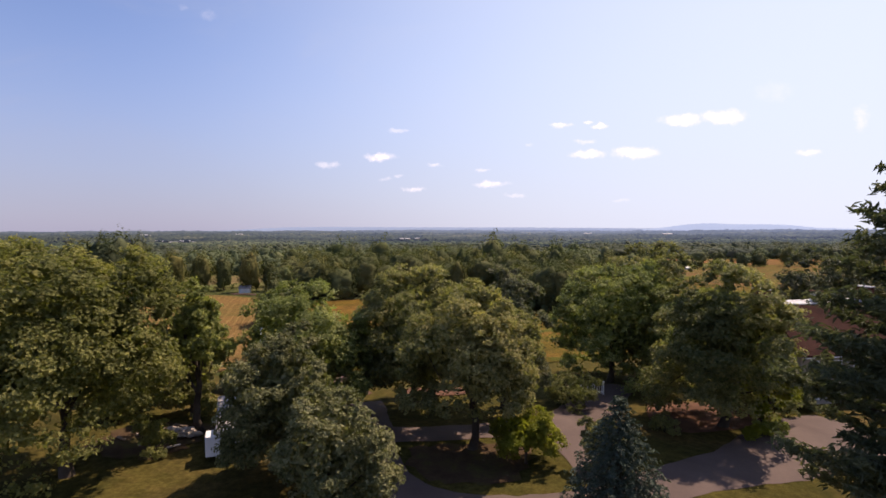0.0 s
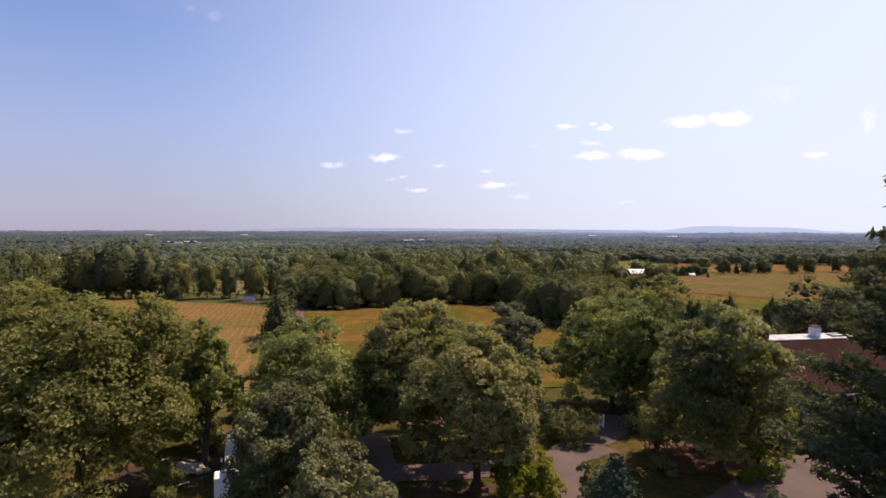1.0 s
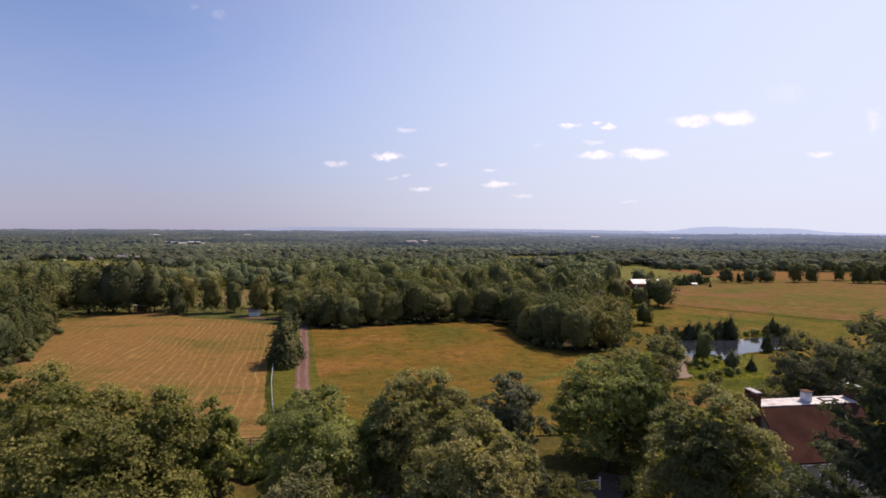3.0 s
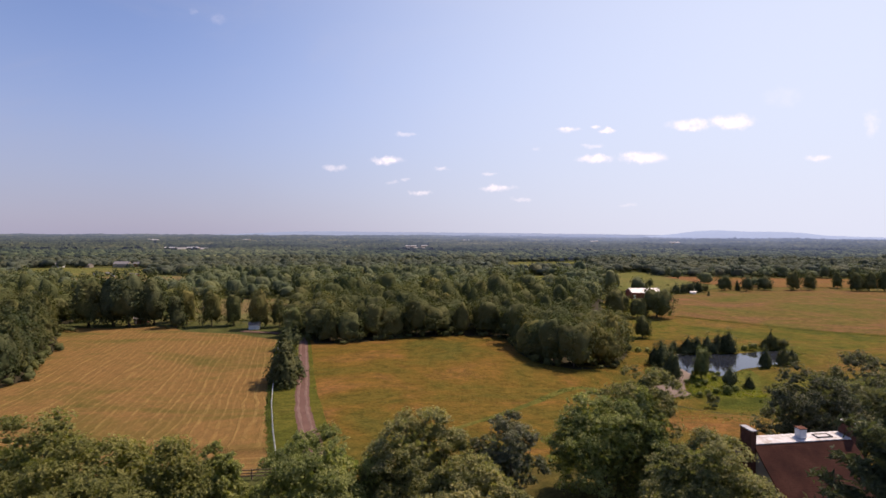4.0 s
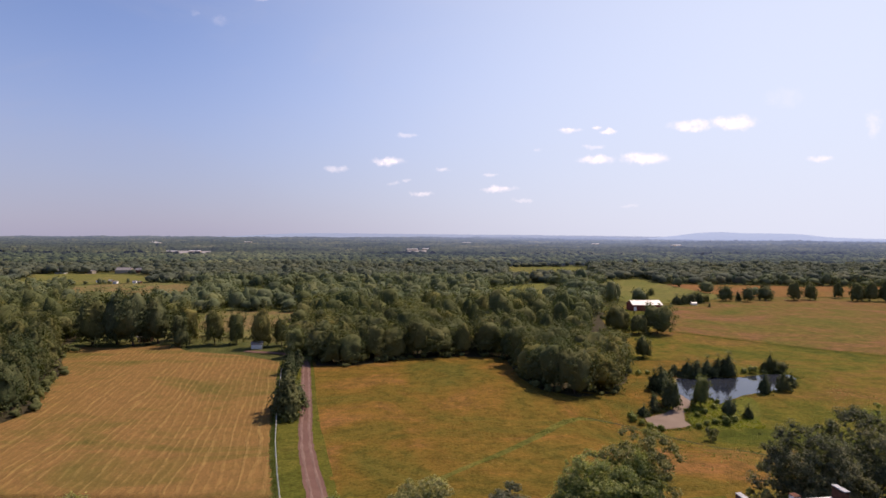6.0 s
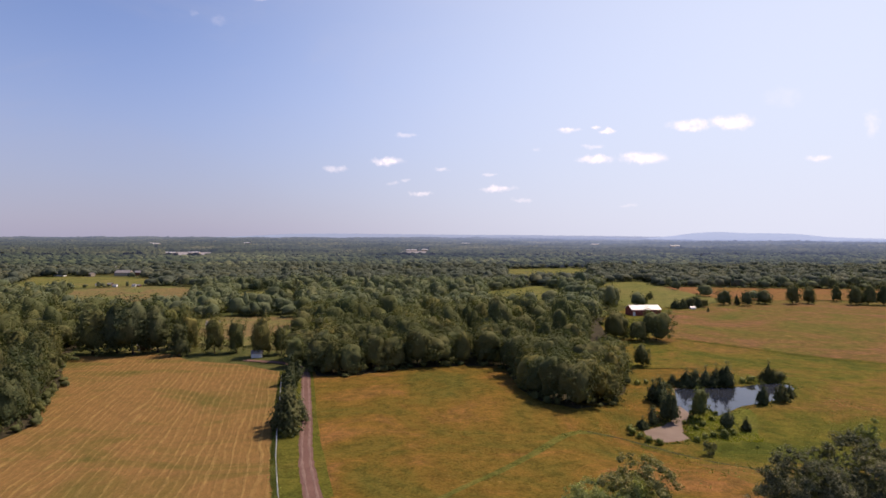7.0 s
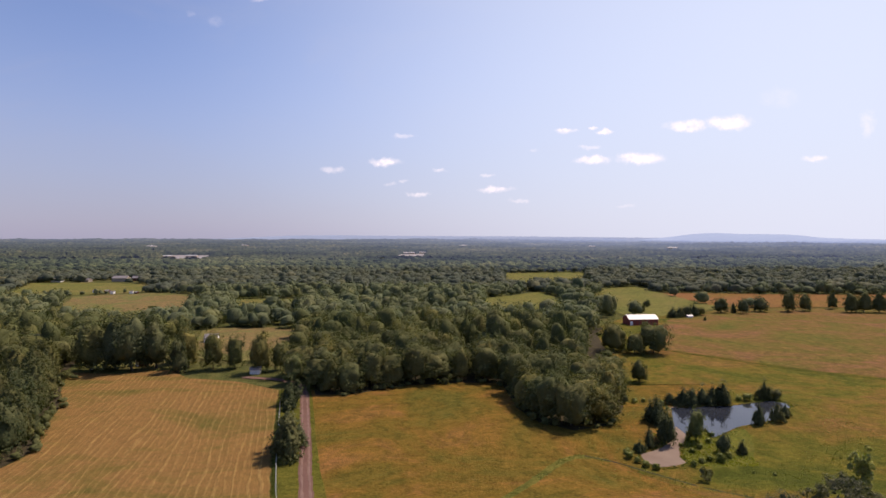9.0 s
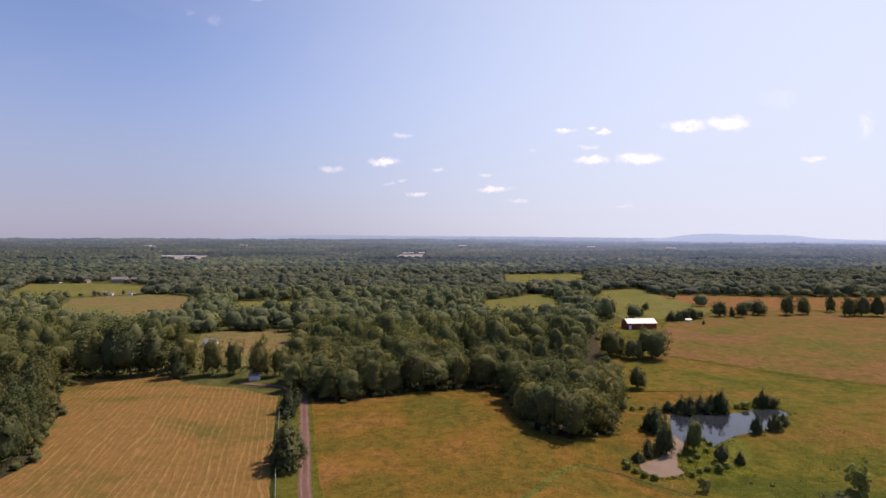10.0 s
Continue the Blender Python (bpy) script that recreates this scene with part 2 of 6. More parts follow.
MEADOW = meadow_mat("dry_meadow", wide=0.028, flecks=(0.288, 0.191, 0.066), stops=[(0.36, (0.080, 0.073, 0.016)), (0.46, (0.104, 0.077, 0.016)), (0.54, (0.132, 0.082, 0.018)), (0.65, (0.173, 0.089, 0.032))])
PASTURE = meadow_mat("green_pasture", wide=0.026, flecks=(0.195, 0.160, 0.040), stops=[(0.36, (0.054, 0.066, 0.012)), (0.46, (0.086, 0.084, 0.015)), (0.55, (0.118, 0.086, 0.019)), (0.65, (0.150, 0.086, 0.030))])
RUSSET = meadow_mat("russet_pasture", wide=0.020, flecks=(0.190, 0.120, 0.066), stops=[(0.36, (0.082, 0.086, 0.020)), (0.46, (0.108, 0.088, 0.024)), (0.54, (0.134, 0.084, 0.031)), (0.65, (0.162, 0.084, 0.046))])
FAR_GREEN = meadow_mat("far_grass", [(0.3, (0.082, 0.096, 0.027)), (0.5, (0.116, 0.116, 0.034)), (0.7, (0.155, 0.122, 0.051))], 0.012)
PLOUGH = meadow_mat("ploughed_soil", [(0.3, (0.135, 0.092, 0.024)), (0.5, (0.165, 0.088, 0.034)), (0.7, (0.190, 0.092, 0.044))], 0.012)
FAR_TAN = meadow_mat("far_stubble", [(0.3, (0.118, 0.108, 0.037)), (0.45, (0.150, 0.108, 0.051)), (0.55, (0.105, 0.116, 0.037)), (0.7, (0.150, 0.106, 0.058))], 0.012)
ASPHALT = plain("worn_asphalt", [(0.3, (0.098, 0.071, 0.062)), (0.6, (0.129, 0.094, 0.080)), (0.8, (0.160, 0.119, 0.097))], 0.25, 0.85, 6.0, 0.3, 0.02, spec=0.1)
GRAVEL = plain("gravel_road", [(0.3, (0.105, 0.059, 0.049)), (0.55, (0.129, 0.073, 0.059)), (0.8, (0.158, 0.095, 0.074))], 0.18, 0.9, 3.5, 0.5, 0.03, spread=0.35, spec=0.06)
TRACK_DUST = plain("packed_dust", [(0.3, (0.135, 0.085, 0.070)), (0.7, (0.185, 0.125, 0.100))], 0.3, 0.9, 3.0, 0.3, 0.02, spread=0.3, spec=0.06)
MULCH = plain("bark_mulch", [(0.3, (0.080, 0.041, 0.026)), (0.7, (0.160, 0.083, 0.053))], 0.6, 0.9, 5.0, 0.6, 0.04, spread=0.4, spec=0.06)
# bare brown soil, its tones set dark for the shade under the trees
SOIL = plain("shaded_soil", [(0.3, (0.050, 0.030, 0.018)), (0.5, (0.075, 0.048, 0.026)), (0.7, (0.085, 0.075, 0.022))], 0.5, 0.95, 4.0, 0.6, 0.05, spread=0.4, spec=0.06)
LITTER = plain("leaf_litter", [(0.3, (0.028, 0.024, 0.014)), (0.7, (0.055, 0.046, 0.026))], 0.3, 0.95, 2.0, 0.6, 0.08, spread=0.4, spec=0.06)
MUD = plain("silty_shallows", [(0.3, (0.150, 0.108, 0.082)), (0.7, (0.205, 0.155, 0.120))], 0.12, 0.85, 0.8, 0.0, 0.02, spread=0.08, spec=0.2)
SAND = plain("bare_bank", [(0.3, (0.25, 0.17, 0.10)), (0.7, (0.36, 0.26, 0.17))], 0.5, 0.9, 5.0, 0.4, 0.03, spec=0.1)
WATER = water_mat("pond_water")
GLASS = glass_mat("window_glass")
LEAF = leafy("broad_leaves", (0.098, 0.123, 0.042), (0.245, 0.264, 0.096), (0.492, 0.467, 0.181), 0.36, 0.5, 0.12, 0.40)
LEAF_WARM = leafy("sunlit_oak_leaves", (0.093, 0.104, 0.033), (0.218, 0.212, 0.070), (0.391, 0.352, 0.126), 0.36, 0.5, 0.12, 0.40)
LEAF_DULL = leafy("grey_green_leaves", (0.071, 0.082, 0.034), (0.183, 0.183, 0.082), (0.386, 0.352, 0.187), 0.24, 0.5, 0.12, 0.40)
LEAF_LIME = leafy("yellow_green_leaves", (0.128, 0.143, 0.018), (0.225, 0.232, 0.033), (0.323, 0.307, 0.053), 0.4)
LEAF_DARK = leafy("dark_maple_leaves", (0.094, 0.108, 0.044), (0.235, 0.228, 0.097), (0.483, 0.412, 0.190), 0.36, 0.5, 0.12, 0.40)
LEAF_DEEP = leafy("deep_green_leaves", (0.044, 0.055, 0.036), (0.121, 0.131, 0.081), (0.290, 0.268, 0.176), 0.32, 0.5, 0.12, 0.40)
NEEDLE = leafy("pine_needles", (0.077, 0.096, 0.056), (0.160, 0.169, 0.093), (0.302, 0.276, 0.147), 0.2, 0.6)
BLUE_NEEDLE = leafy("blue_spruce_needles", (0.041, 0.060, 0.043), (0.080, 0.103, 0.074), (0.145, 0.166, 0.124), 0.1, 0.6)
CEDAR = leafy("cedar_foliage", (0.041, 0.051, 0.022), (0.080, 0.090, 0.043), (0.143, 0.145, 0.070), 0.18, 0.7, 0.12, 0.22, 1.6, 0.3)
WOODS = leafy("wood_canopy", (0.068, 0.083, 0.032), (0.097, 0.103, 0.043), (0.136, 0.128, 0.053), 0.20, 0.7, 0.09, 0.36, 0.9, 0.45)
DUSKY = leafy("dusky_wood_canopy", (0.043, 0.057, 0.025), (0.073, 0.081, 0.036), (0.113, 0.110, 0.050), 0.18, 0.7, 0.09, 0.36, 0.9, 0.45)
STAND = leafy("stand_canopy", (0.072, 0.086, 0.034), (0.099, 0.105, 0.042), (0.133, 0.128, 0.054), 0.20, 0.7, 0.06, 0.36, 0.9, 0.45, True)
# paler, bluer and flatter than the near canopy: distance haze mixed into leaf colour
MIDWOODS = leafy("hazed_mid_canopy", (0.098, 0.118, 0.063), (0.118, 0.132, 0.070), (0.144, 0.149, 0.078), 0.20, 0.7, 0.03, 0.36, 0.6, 0.6, True)
FARWOODS = leafy("hazed_far_canopy", (0.080, 0.094, 0.066), (0.091, 0.101, 0.072), (0.101, 0.108, 0.074), 0.20, 0.7, 0.008, 0.36, 0.35, 0.8, True)
PALE_LEAF = leafy("pale_willow_leaves", (0.078, 0.094, 0.036), (0.135, 0.145, 0.060), (0.205, 0.200, 0.092), 0.3, 0.7, 0.12, 0.30, 1.2, 0.3)
SHRUB = leafy("pond_shrub_leaves", (0.070, 0.091, 0.020), (0.140, 0.161, 0.036), (0.238, 0.245, 0.070), 0.25)
BARK = plain("tree_bark", [(0.3, (0.045, 0.034, 0.026)), (0.7, (0.11, 0.085, 0.065))], 0.8, 0.95, 9.0, 0.8, 0.04, spec=0.08)
SHINGLE = plain("brown_shingles", [(0.3, (0.035, 0.015, 0.012)), (0.5, (0.055, 0.022, 0.016)), (0.75, (0.077, 0.034, 0.024))], 0.55, 0.9, 5.0, 0.4, 0.03, spread=0.4, spec=0.08)
BRICK = plain("old_brick", [(0.3, (0.094, 0.040, 0.029)), (0.7, (0.158, 0.072, 0.050))], 1.2, 0.9, 8.0, 0.4, 0.02, spec=0.08)
STUCCO = plain("beige_siding", [(0.3, (0.270, 0.223, 0.170)), (0.7, (0.330, 0.281, 0.218))], 0.8, 0.85, 9.0, 0.2, 0.01)
WHITE = plain("white_paint", [(0.25, (0.62, 0.60, 0.57)), (0.45, (0.76, 0.76, 0.76)), (0.8, (0.82, 0.82, 0.82))], 1.3, 0.5, 10.0, 0.15, 0.01, spread=0.08)
TIN = plain("weathered_white_metal", [(0.28, (0.22, 0.155, 0.115)), (0.40, (0.40, 0.37, 0.35)), (0.6, (0.54, 0.53, 0.54))], 1.6, 0.45, 7.0, 0.2, 0.01, spread=0.12)
RED = plain("barn_red", [(0.3, (0.16, 0.030, 0.024)), (0.7, (0.25, 0.050, 0.036))], 0.5, 0.8, 6.0, 0.3, 0.02)
TIMBER = plain("weathered_timber", [(0.3, (0.16, 0.11, 0.075)), (0.7, (0.28, 0.20, 0.14))], 1.5, 0.9, 12.0, 0.5, 0.01)
STONE = plain("pale_field_stone", [(0.3, (0.30, 0.24, 0.19)), (0.7, (0.46, 0.38, 0.31))], 1.0, 0.85, 8.0, 0.4, 0.02)
CAPSTONE = plain("grey_cap_stone", [(0.3, (0.279, 0.279, 0.295)), (0.7, (0.394, 0.394, 0.410))], 1.2, 0.8, 8.0, 0.3, 0.01)
ROOF_GREY = plain("grey_roofing", [(0.3, (0.16, 0.15, 0.15)), (0.7, (0.27, 0.25, 0.25))], 0.5, 0.85, 5.0, 0.3, 0.02)
TRAILER_ROOF = plain("dusty_trailer_roof", [(0.3, (0.30, 0.26, 0.24)), (0.7, (0.42, 0.37, 0.34))], 0.7, 0.6, 7.0, 0.2, 0.01)
DARK = plain("dark_metal", [(0.3, (0.03, 0.03, 0.03)), (0.7, (0.06, 0.055, 0.05))], 1.0, 0.5, 9.0, 0.1, 0.01)


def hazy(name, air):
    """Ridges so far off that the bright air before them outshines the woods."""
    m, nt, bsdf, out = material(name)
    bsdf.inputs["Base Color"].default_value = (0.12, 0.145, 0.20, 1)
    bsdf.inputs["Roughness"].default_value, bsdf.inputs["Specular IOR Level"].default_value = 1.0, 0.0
    # the ridges themselves glow blue, standing in for the haze before them
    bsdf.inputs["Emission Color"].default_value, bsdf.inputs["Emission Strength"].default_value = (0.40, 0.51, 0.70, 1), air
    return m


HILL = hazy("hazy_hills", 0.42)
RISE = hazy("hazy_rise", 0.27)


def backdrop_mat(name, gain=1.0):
    """Distant wooded plain: mottled green; blue haze is painted as glow, growing with distance."""
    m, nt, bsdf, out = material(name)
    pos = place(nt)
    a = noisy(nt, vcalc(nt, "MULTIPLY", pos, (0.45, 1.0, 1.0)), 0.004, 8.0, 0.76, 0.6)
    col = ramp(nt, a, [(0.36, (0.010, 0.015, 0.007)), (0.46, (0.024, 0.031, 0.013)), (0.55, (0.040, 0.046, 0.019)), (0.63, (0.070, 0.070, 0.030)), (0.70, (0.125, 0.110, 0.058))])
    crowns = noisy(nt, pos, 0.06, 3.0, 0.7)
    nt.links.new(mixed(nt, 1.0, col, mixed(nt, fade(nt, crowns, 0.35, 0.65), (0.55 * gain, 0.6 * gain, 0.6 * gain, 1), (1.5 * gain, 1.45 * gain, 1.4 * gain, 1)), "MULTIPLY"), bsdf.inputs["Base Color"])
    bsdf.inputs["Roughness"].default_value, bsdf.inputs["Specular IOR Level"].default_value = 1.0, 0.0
    # blue emission in place of haze, stronger far off and on the sunward side
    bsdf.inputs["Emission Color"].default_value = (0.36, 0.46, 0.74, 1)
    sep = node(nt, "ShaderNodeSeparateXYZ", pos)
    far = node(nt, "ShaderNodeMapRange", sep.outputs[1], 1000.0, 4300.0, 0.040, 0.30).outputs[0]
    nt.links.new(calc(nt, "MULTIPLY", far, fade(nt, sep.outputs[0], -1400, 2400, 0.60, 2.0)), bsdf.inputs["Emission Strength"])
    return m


BACKDROP = backdrop_mat("hazed_distant_plain")
FAINTWOODS = backdrop_mat("hazed_far_woods", 1.95)

# ---- mesh helpers ----
rng = np.random.default_rng(7)


def mesh_np(name, verts, faces, mat, smooth=False, cast=None):
    """A mesh from arrays: verts (n, 3), faces (m, 3 or 4); cast: each tree's own leaf shade, for a whole stand."""
    me = bpy.data.meshes.new(name)
    verts, faces = np.asarray(verts, np.float32), np.asarray(faces, np.int32)
    k = faces.shape[1]
    me.vertices.add(len(verts)), me.loops.add(faces.size), me.polygons.add(len(faces))
    me.vertices.foreach_set("co", verts.ravel())
    me.loops.foreach_set("vertex_index", faces.ravel())
    me.polygons.foreach_set("loop_start", np.arange(0, faces.size, k, dtype=np.int32))
    me.polygons.foreach_set("use_smooth", np.full(len(faces), smooth))
    me.update(calc_edges=True)
    if cast is not None:
        me.attributes.new("tree_cast", "FLOAT", "POINT").data.foreach_set("value", np.asarray(cast, np.float32))
    me.materials.append(mat)
    return me


def mesh_bm(name, bm, mat, smooth=False):
    me = bpy.data.meshes.new(name)
    bm.normal_update()
    bm.to_mesh(me)
    bm.free()
    for p in me.polygons:
        p.use_smooth = smooth
    me.materials.append(mat)
    return me


def part(name, bm, mat, parent, label="", smooth=False):
    """One mesh object under a thing or a part; bm is a bmesh or ready mesh data."""
    me = bm if isinstance(bm, bpy.types.Mesh) else mesh_bm(name, bm, mat, smooth)
    ob = new(name, me)
    ob.parent = parent
    return tagged(ob, label)


def thing(name, m, label, category, group="", kind=""):
    ob = new(name)
    ob.matrix_world = m
    return tagged(ob, label, category, group, kind)


def box(bm, x0, x1, y0, y1, z0, z1, bevel=0.0):
    r = bmesh.ops.create_cube(bm, size=1)["verts"]
    for v in r:
        v.co = Vector((x0 + (v.co.x + 0.5) * (x1 - x0), y0 + (v.co.y + 0.5) * (y1 - y0), z0 + (v.co.z + 0.5) * (z1 - z0)))
    if bevel:
        es = list({e for v in r for e in v.link_edges})
        bmesh.ops.bevel(bm, geom=es, offset=bevel, segments=1, affect="EDGES", profile=0.5)
    return bm


def boxed(x0, x1, y0, y1, z0, z1, bevel=0.0):
    return box(bmesh.new(), x0, x1, y0, y1, z0, z1, bevel)


def tube_arrays(points, radii, sides=7):
    """Verts and quads of a tapered tube along points."""
    pts = np.asarray(points, float)
    out, n = [], len(pts)
    for i in range(n):
        d = pts[min(i + 1, n - 1)] - pts[max(i - 1, 0)]
        d /= np.linalg.norm(d) + 1e-9
        a = np.cross(d, (1, 0, 0) if abs(d[0]) < 0.8 else (0, 1, 0))
        a /= np.linalg.norm(a)
        b = np.cross(d, a)
        ang = np.linspace(0, 2 * math.pi, sides, endpoint=False)
        out.append(pts[i] + radii[i] * (np.cos(ang)[:, None] * a + np.sin(ang)[:, None] * b))
    f = []
    for i in range(n - 1):
        for j in range(sides):
            k = (j + 1) % sides
            f.append((i * sides + j, i * sides + k, (i + 1) * sides + k, (i + 1) * sides + j))
    return np.concatenate(out), np.array(f)


def joined(pieces):
    vs, fs, o = [], [], 0
    for v, f in pieces:
        vs.append(v), fs.append(np.asarray(f) + o)
        o += len(v)
    return np.concatenate(vs), np.concatenate(fs)


# ---- the lie of the land ----
PROFILE = [(-9000, 8), (-100, 8), (50, 8.2), (70, 7), (95, 4.2), (125, 1.8), (180, 0), (250, -2), (400, -8), (600, -12),
           (900, -17), (1500, -20), (2500, -14), (3500, -10), (4900, -3), (9000, 5)]
PY, PZ = [p[0] for p in PROFILE], [p[1] for p in PROFILE]


def smooth01(a, b, v):
    t = np.clip((v - a) / (b - a), 0, 1)
    return t * t * (3 - 2 * t)


def land(x, y):
    """Height of the ground: a low knoll with the yard, falling to the fields, and a wide plain that climbs to the skyline."""
    x, y = np.asarray(x, float), np.asarray(y, float)
    d = np.hypot(x, y)
    r = np.where(y > 0, y + (d - y) * smooth01(300, 900, d), y)
    k = 6 + np.maximum(r, -100) * 0.02
    z = sum(np.interp(r + a * k, PY, PZ) for a in (-1.5, -1, -0.5, 0, 0.5, 1, 1.5)) / 7
    z = z - 2.3 * smooth01(0, 70, x) * smooth01(80, 115, y) * (1 - smooth01(220, 320, y))
    u, v = (x - 86) * 0.786 + (y - 153) * 0.618, -(x - 86) * 0.618 + (y - 153) * 0.786
    m = 1 - smooth01(0.95, 1.6, np.hypot(u / 46, v / 19))          # the pond's shallow basin
    m = np.maximum(m, 1 - smooth01(0.95, 1.8, np.hypot((x - 58.5) / 8, (y - 134) / 9)))
    z = z - 27 * smooth01(500, 3200, x) * smooth01(2300, 4600, d)
    return z * (1 - m) - 1.5 * m


def z_at(x, y):
    return float(land(x, y))


def inside(poly, x, y):
    x, y = np.asarray(x), np.asarray(y)
    hit = np.zeros(x.shape, bool)
    for (x0, y0), (x1, y1) in zip(poly, poly[1:] + poly[:1]):
        c = (y0 > y) != (y1 > y)
        hit ^= c & (x < (x1 - x0) * (y - y0) / (y1 - y0 + 1e-12) + x0)
    return hit


def rounded(poly, times=2):
    """Corner cutting, for outlines without sharp corners."""
    for _ in range(times):
        q = []
        for (x0, y0), (x1, y1) in zip(poly, poly[1:] + poly[:1]):
            q += [(x0 * 0.75 + x1 * 0.25, y0 * 0.75 + y1 * 0.25), (x0 * 0.25 + x1 * 0.75, y0 * 0.25 + y1 * 0.75)]
        poly = q
    return poly


def ragged(poly, step, amount, seed):
    """An outline cut into short steps that wander a little."""
    r, q = random.Random(seed), []
    for (x0, y0), (x1, y1) in zip(poly, poly[1:] + poly[:1]):
        n = max(1, int(math.hypot(x1 - x0, y1 - y0) / step))
        for i in range(n):
            q.append((x0 + (x1 - x0) * i / n + r.uniform(-amount, amount), y0 + (y1 - y0) * i / n + r.uniform(-amount, amount)))
    return q


def laid(name, poly, lift, cell, mat, label, category):
    """A sheet that lies on the land within an outline."""
    bm = bmesh.new()
    bm.faces.new([bm.verts.new((x, y, 0)) for x, y in poly])
    xs, ys = [p[0] for p in poly], [p[1] for p in poly]
    for a, lo, hi in ((0, min(xs), max(xs)), (1, min(ys), max(ys))):
        c = math.ceil(lo / cell) * cell
        while c < hi:
            no = (1, 0, 0) if a == 0 else (0, 1, 0)
            bmesh.ops.bisect_plane(bm, geom=bm.verts[:] + bm.edges[:] + bm.faces[:], plane_co=(c, c, 0), plane_no=no, dist=1e-5)
            c += cell
    bmesh.ops.triangulate(bm, faces=[f for f in bm.faces if len(f.verts) > 4])
    co = np.array([v.co[:2] for v in bm.verts])
    for v, z in zip(bm.verts, land(co[:, 0], co[:, 1])):
        v.co.z = z + lift
    for f in bm.faces:
        if f.normal.z < 0:
            f.normal_flip()
    return tagged(new(name, mesh_bm(name, bm, mat, True)), label, category, kind="structure")


def strip(name, line, widths, lift, mat, label, category, step=1.5):
    """A lane along a centre line, with its own widths, draped over the land."""
    line, widths = np.array(line, float), np.array(widths, float)
    s = np.concatenate([[0], np.cumsum(np.hypot(*np.diff(line, axis=0).T))])
    t = np.linspace(0, s[-1], int(s[-1] / step) + 2)
    # smooth the corners by averaging along the way
    def along(v):
        return sum(np.interp(np.clip(t + a, 0, s[-1]), s, v) for a in (-4, -2, 0, 2, 4)) / 5
    x, y, w = along(line[:, 0]), along(line[:, 1]), along(widths) / 2
    dx, dy = np.gradient(x), np.gradient(y)
    n = np.hypot(dx, dy)
    nx, ny = -dy / n, dx / n
    r = np.random.default_rng(len(line))
    cols = []
    for f in (1.0, 0.5, 0.0, -0.5, -1.0):
        j = r.normal(0, 0.09, len(t)) if abs(f) == 1 else 0
        px, py = x + nx * (w * f + j), y + ny * (w * f + j)
        cols.append(np.stack([px, py, land(px, py) + lift + 0.03 * (1 - abs(f))], 1))
    v = np.stack(cols, 1)
    m, k = v.shape[:2]
    i = np.arange(m - 1)[:, None] * k + np.arange(k - 1)[None]
    f = np.stack([i, i + k, i + k + 1, i + 1], -1).reshape(-1, 4)
    return tagged(new(name, mesh_np(name, v.reshape(-1, 3), f, mat, True)), label, category, kind="structure")


def axis(lo, hi, cell, far):
    """Grid lines: close together from lo to hi, ever wider out to far on both sides."""
    mid = list(np.arange(lo, hi + 1e-6, cell))
    step, c, right = cell, hi, []
    while c < far:
        step *= 1.16
        c += step
        right.append(c)
    step, c, left = cell, lo, []
    while c > -far:
        step *= 1.16
        c -= step
        left.append(c)
    return np.array(left[::-1] + mid + right)


def build_ground():
    gx, gy = axis(-150, 150, 3.0, 5600), axis(-30, 260, 3.0, 5600)
    X, Y = np.meshgrid(gx, gy)
    v = np.stack([X, Y, land(X, Y) - 0.16 * smooth01(58, 72, Y)], -1).reshape(-1, 3)
    n = len(gx)
    i = np.arange(len(gy) - 1)[:, None] * n + np.arange(n - 1)[None]
    f = np.stack([i, i + 1, i + n + 1, i + n], -1).reshape(-1, 4)
    tagged(new("ground", mesh_np("ground", v, f, GROUND, True)), "rough grassy ground rolling out to a flat horizon", "ground", kind="structure")


build_ground()

# outlines of the fields, in metres
HAY_EDGE = [(-34.5, 95.5), (-39.5, 110), (-48.5, 139), (-60.5, 181), (-63, 189), (-84, 202), (-106, 207), (-122, 222), (-141, 214.5), (-163, 217),
            (-148, 193), (-130, 168), (-118, 145), (-108.5, 132), (-107.5, 118), (-108, 60), (-70, 62), (-33, 66.4), (-26.5, 68.3), (-26.2, 74.5)]
VERGE_EDGE = [(-16.4, 74.7), (-22.9, 95.6), (-29, 114.3), (-38, 144.4), (-48.4, 181.4), (-53, 195), (-63, 189.4), (-60.3, 181), (-48.2, 139), (-39.2, 110),
              (-34.2, 95.5), (-26.0, 74.5), (-24, 66), (-12, 64)]
MEADOW_EDGE = [(-12.6, 64), (-17.0, 74.7), (-23.5, 95.6), (-29.6, 114.3), (-38.6, 144.4), (-49.0, 181.4), (-53, 200), (120, 205), (60, 140), (48, 124.6), (56, 116), (60, 92), (46, 78), (10, 72)]
PASTURE_EDGE = [(46, 78.3), (60, 92.2), (56.2, 116), (48.2, 124.8), (60.2, 140.2), (120, 205.2), (60, 205), (70, 260), (95, 330), (110, 355), (140, 400), (175, 412), (212, 424),
                (262, 470), (330, 468), (420, 470), (480, 470), (560, 420), (520, 300), (300, 130), (180, 60), (80, 60)]
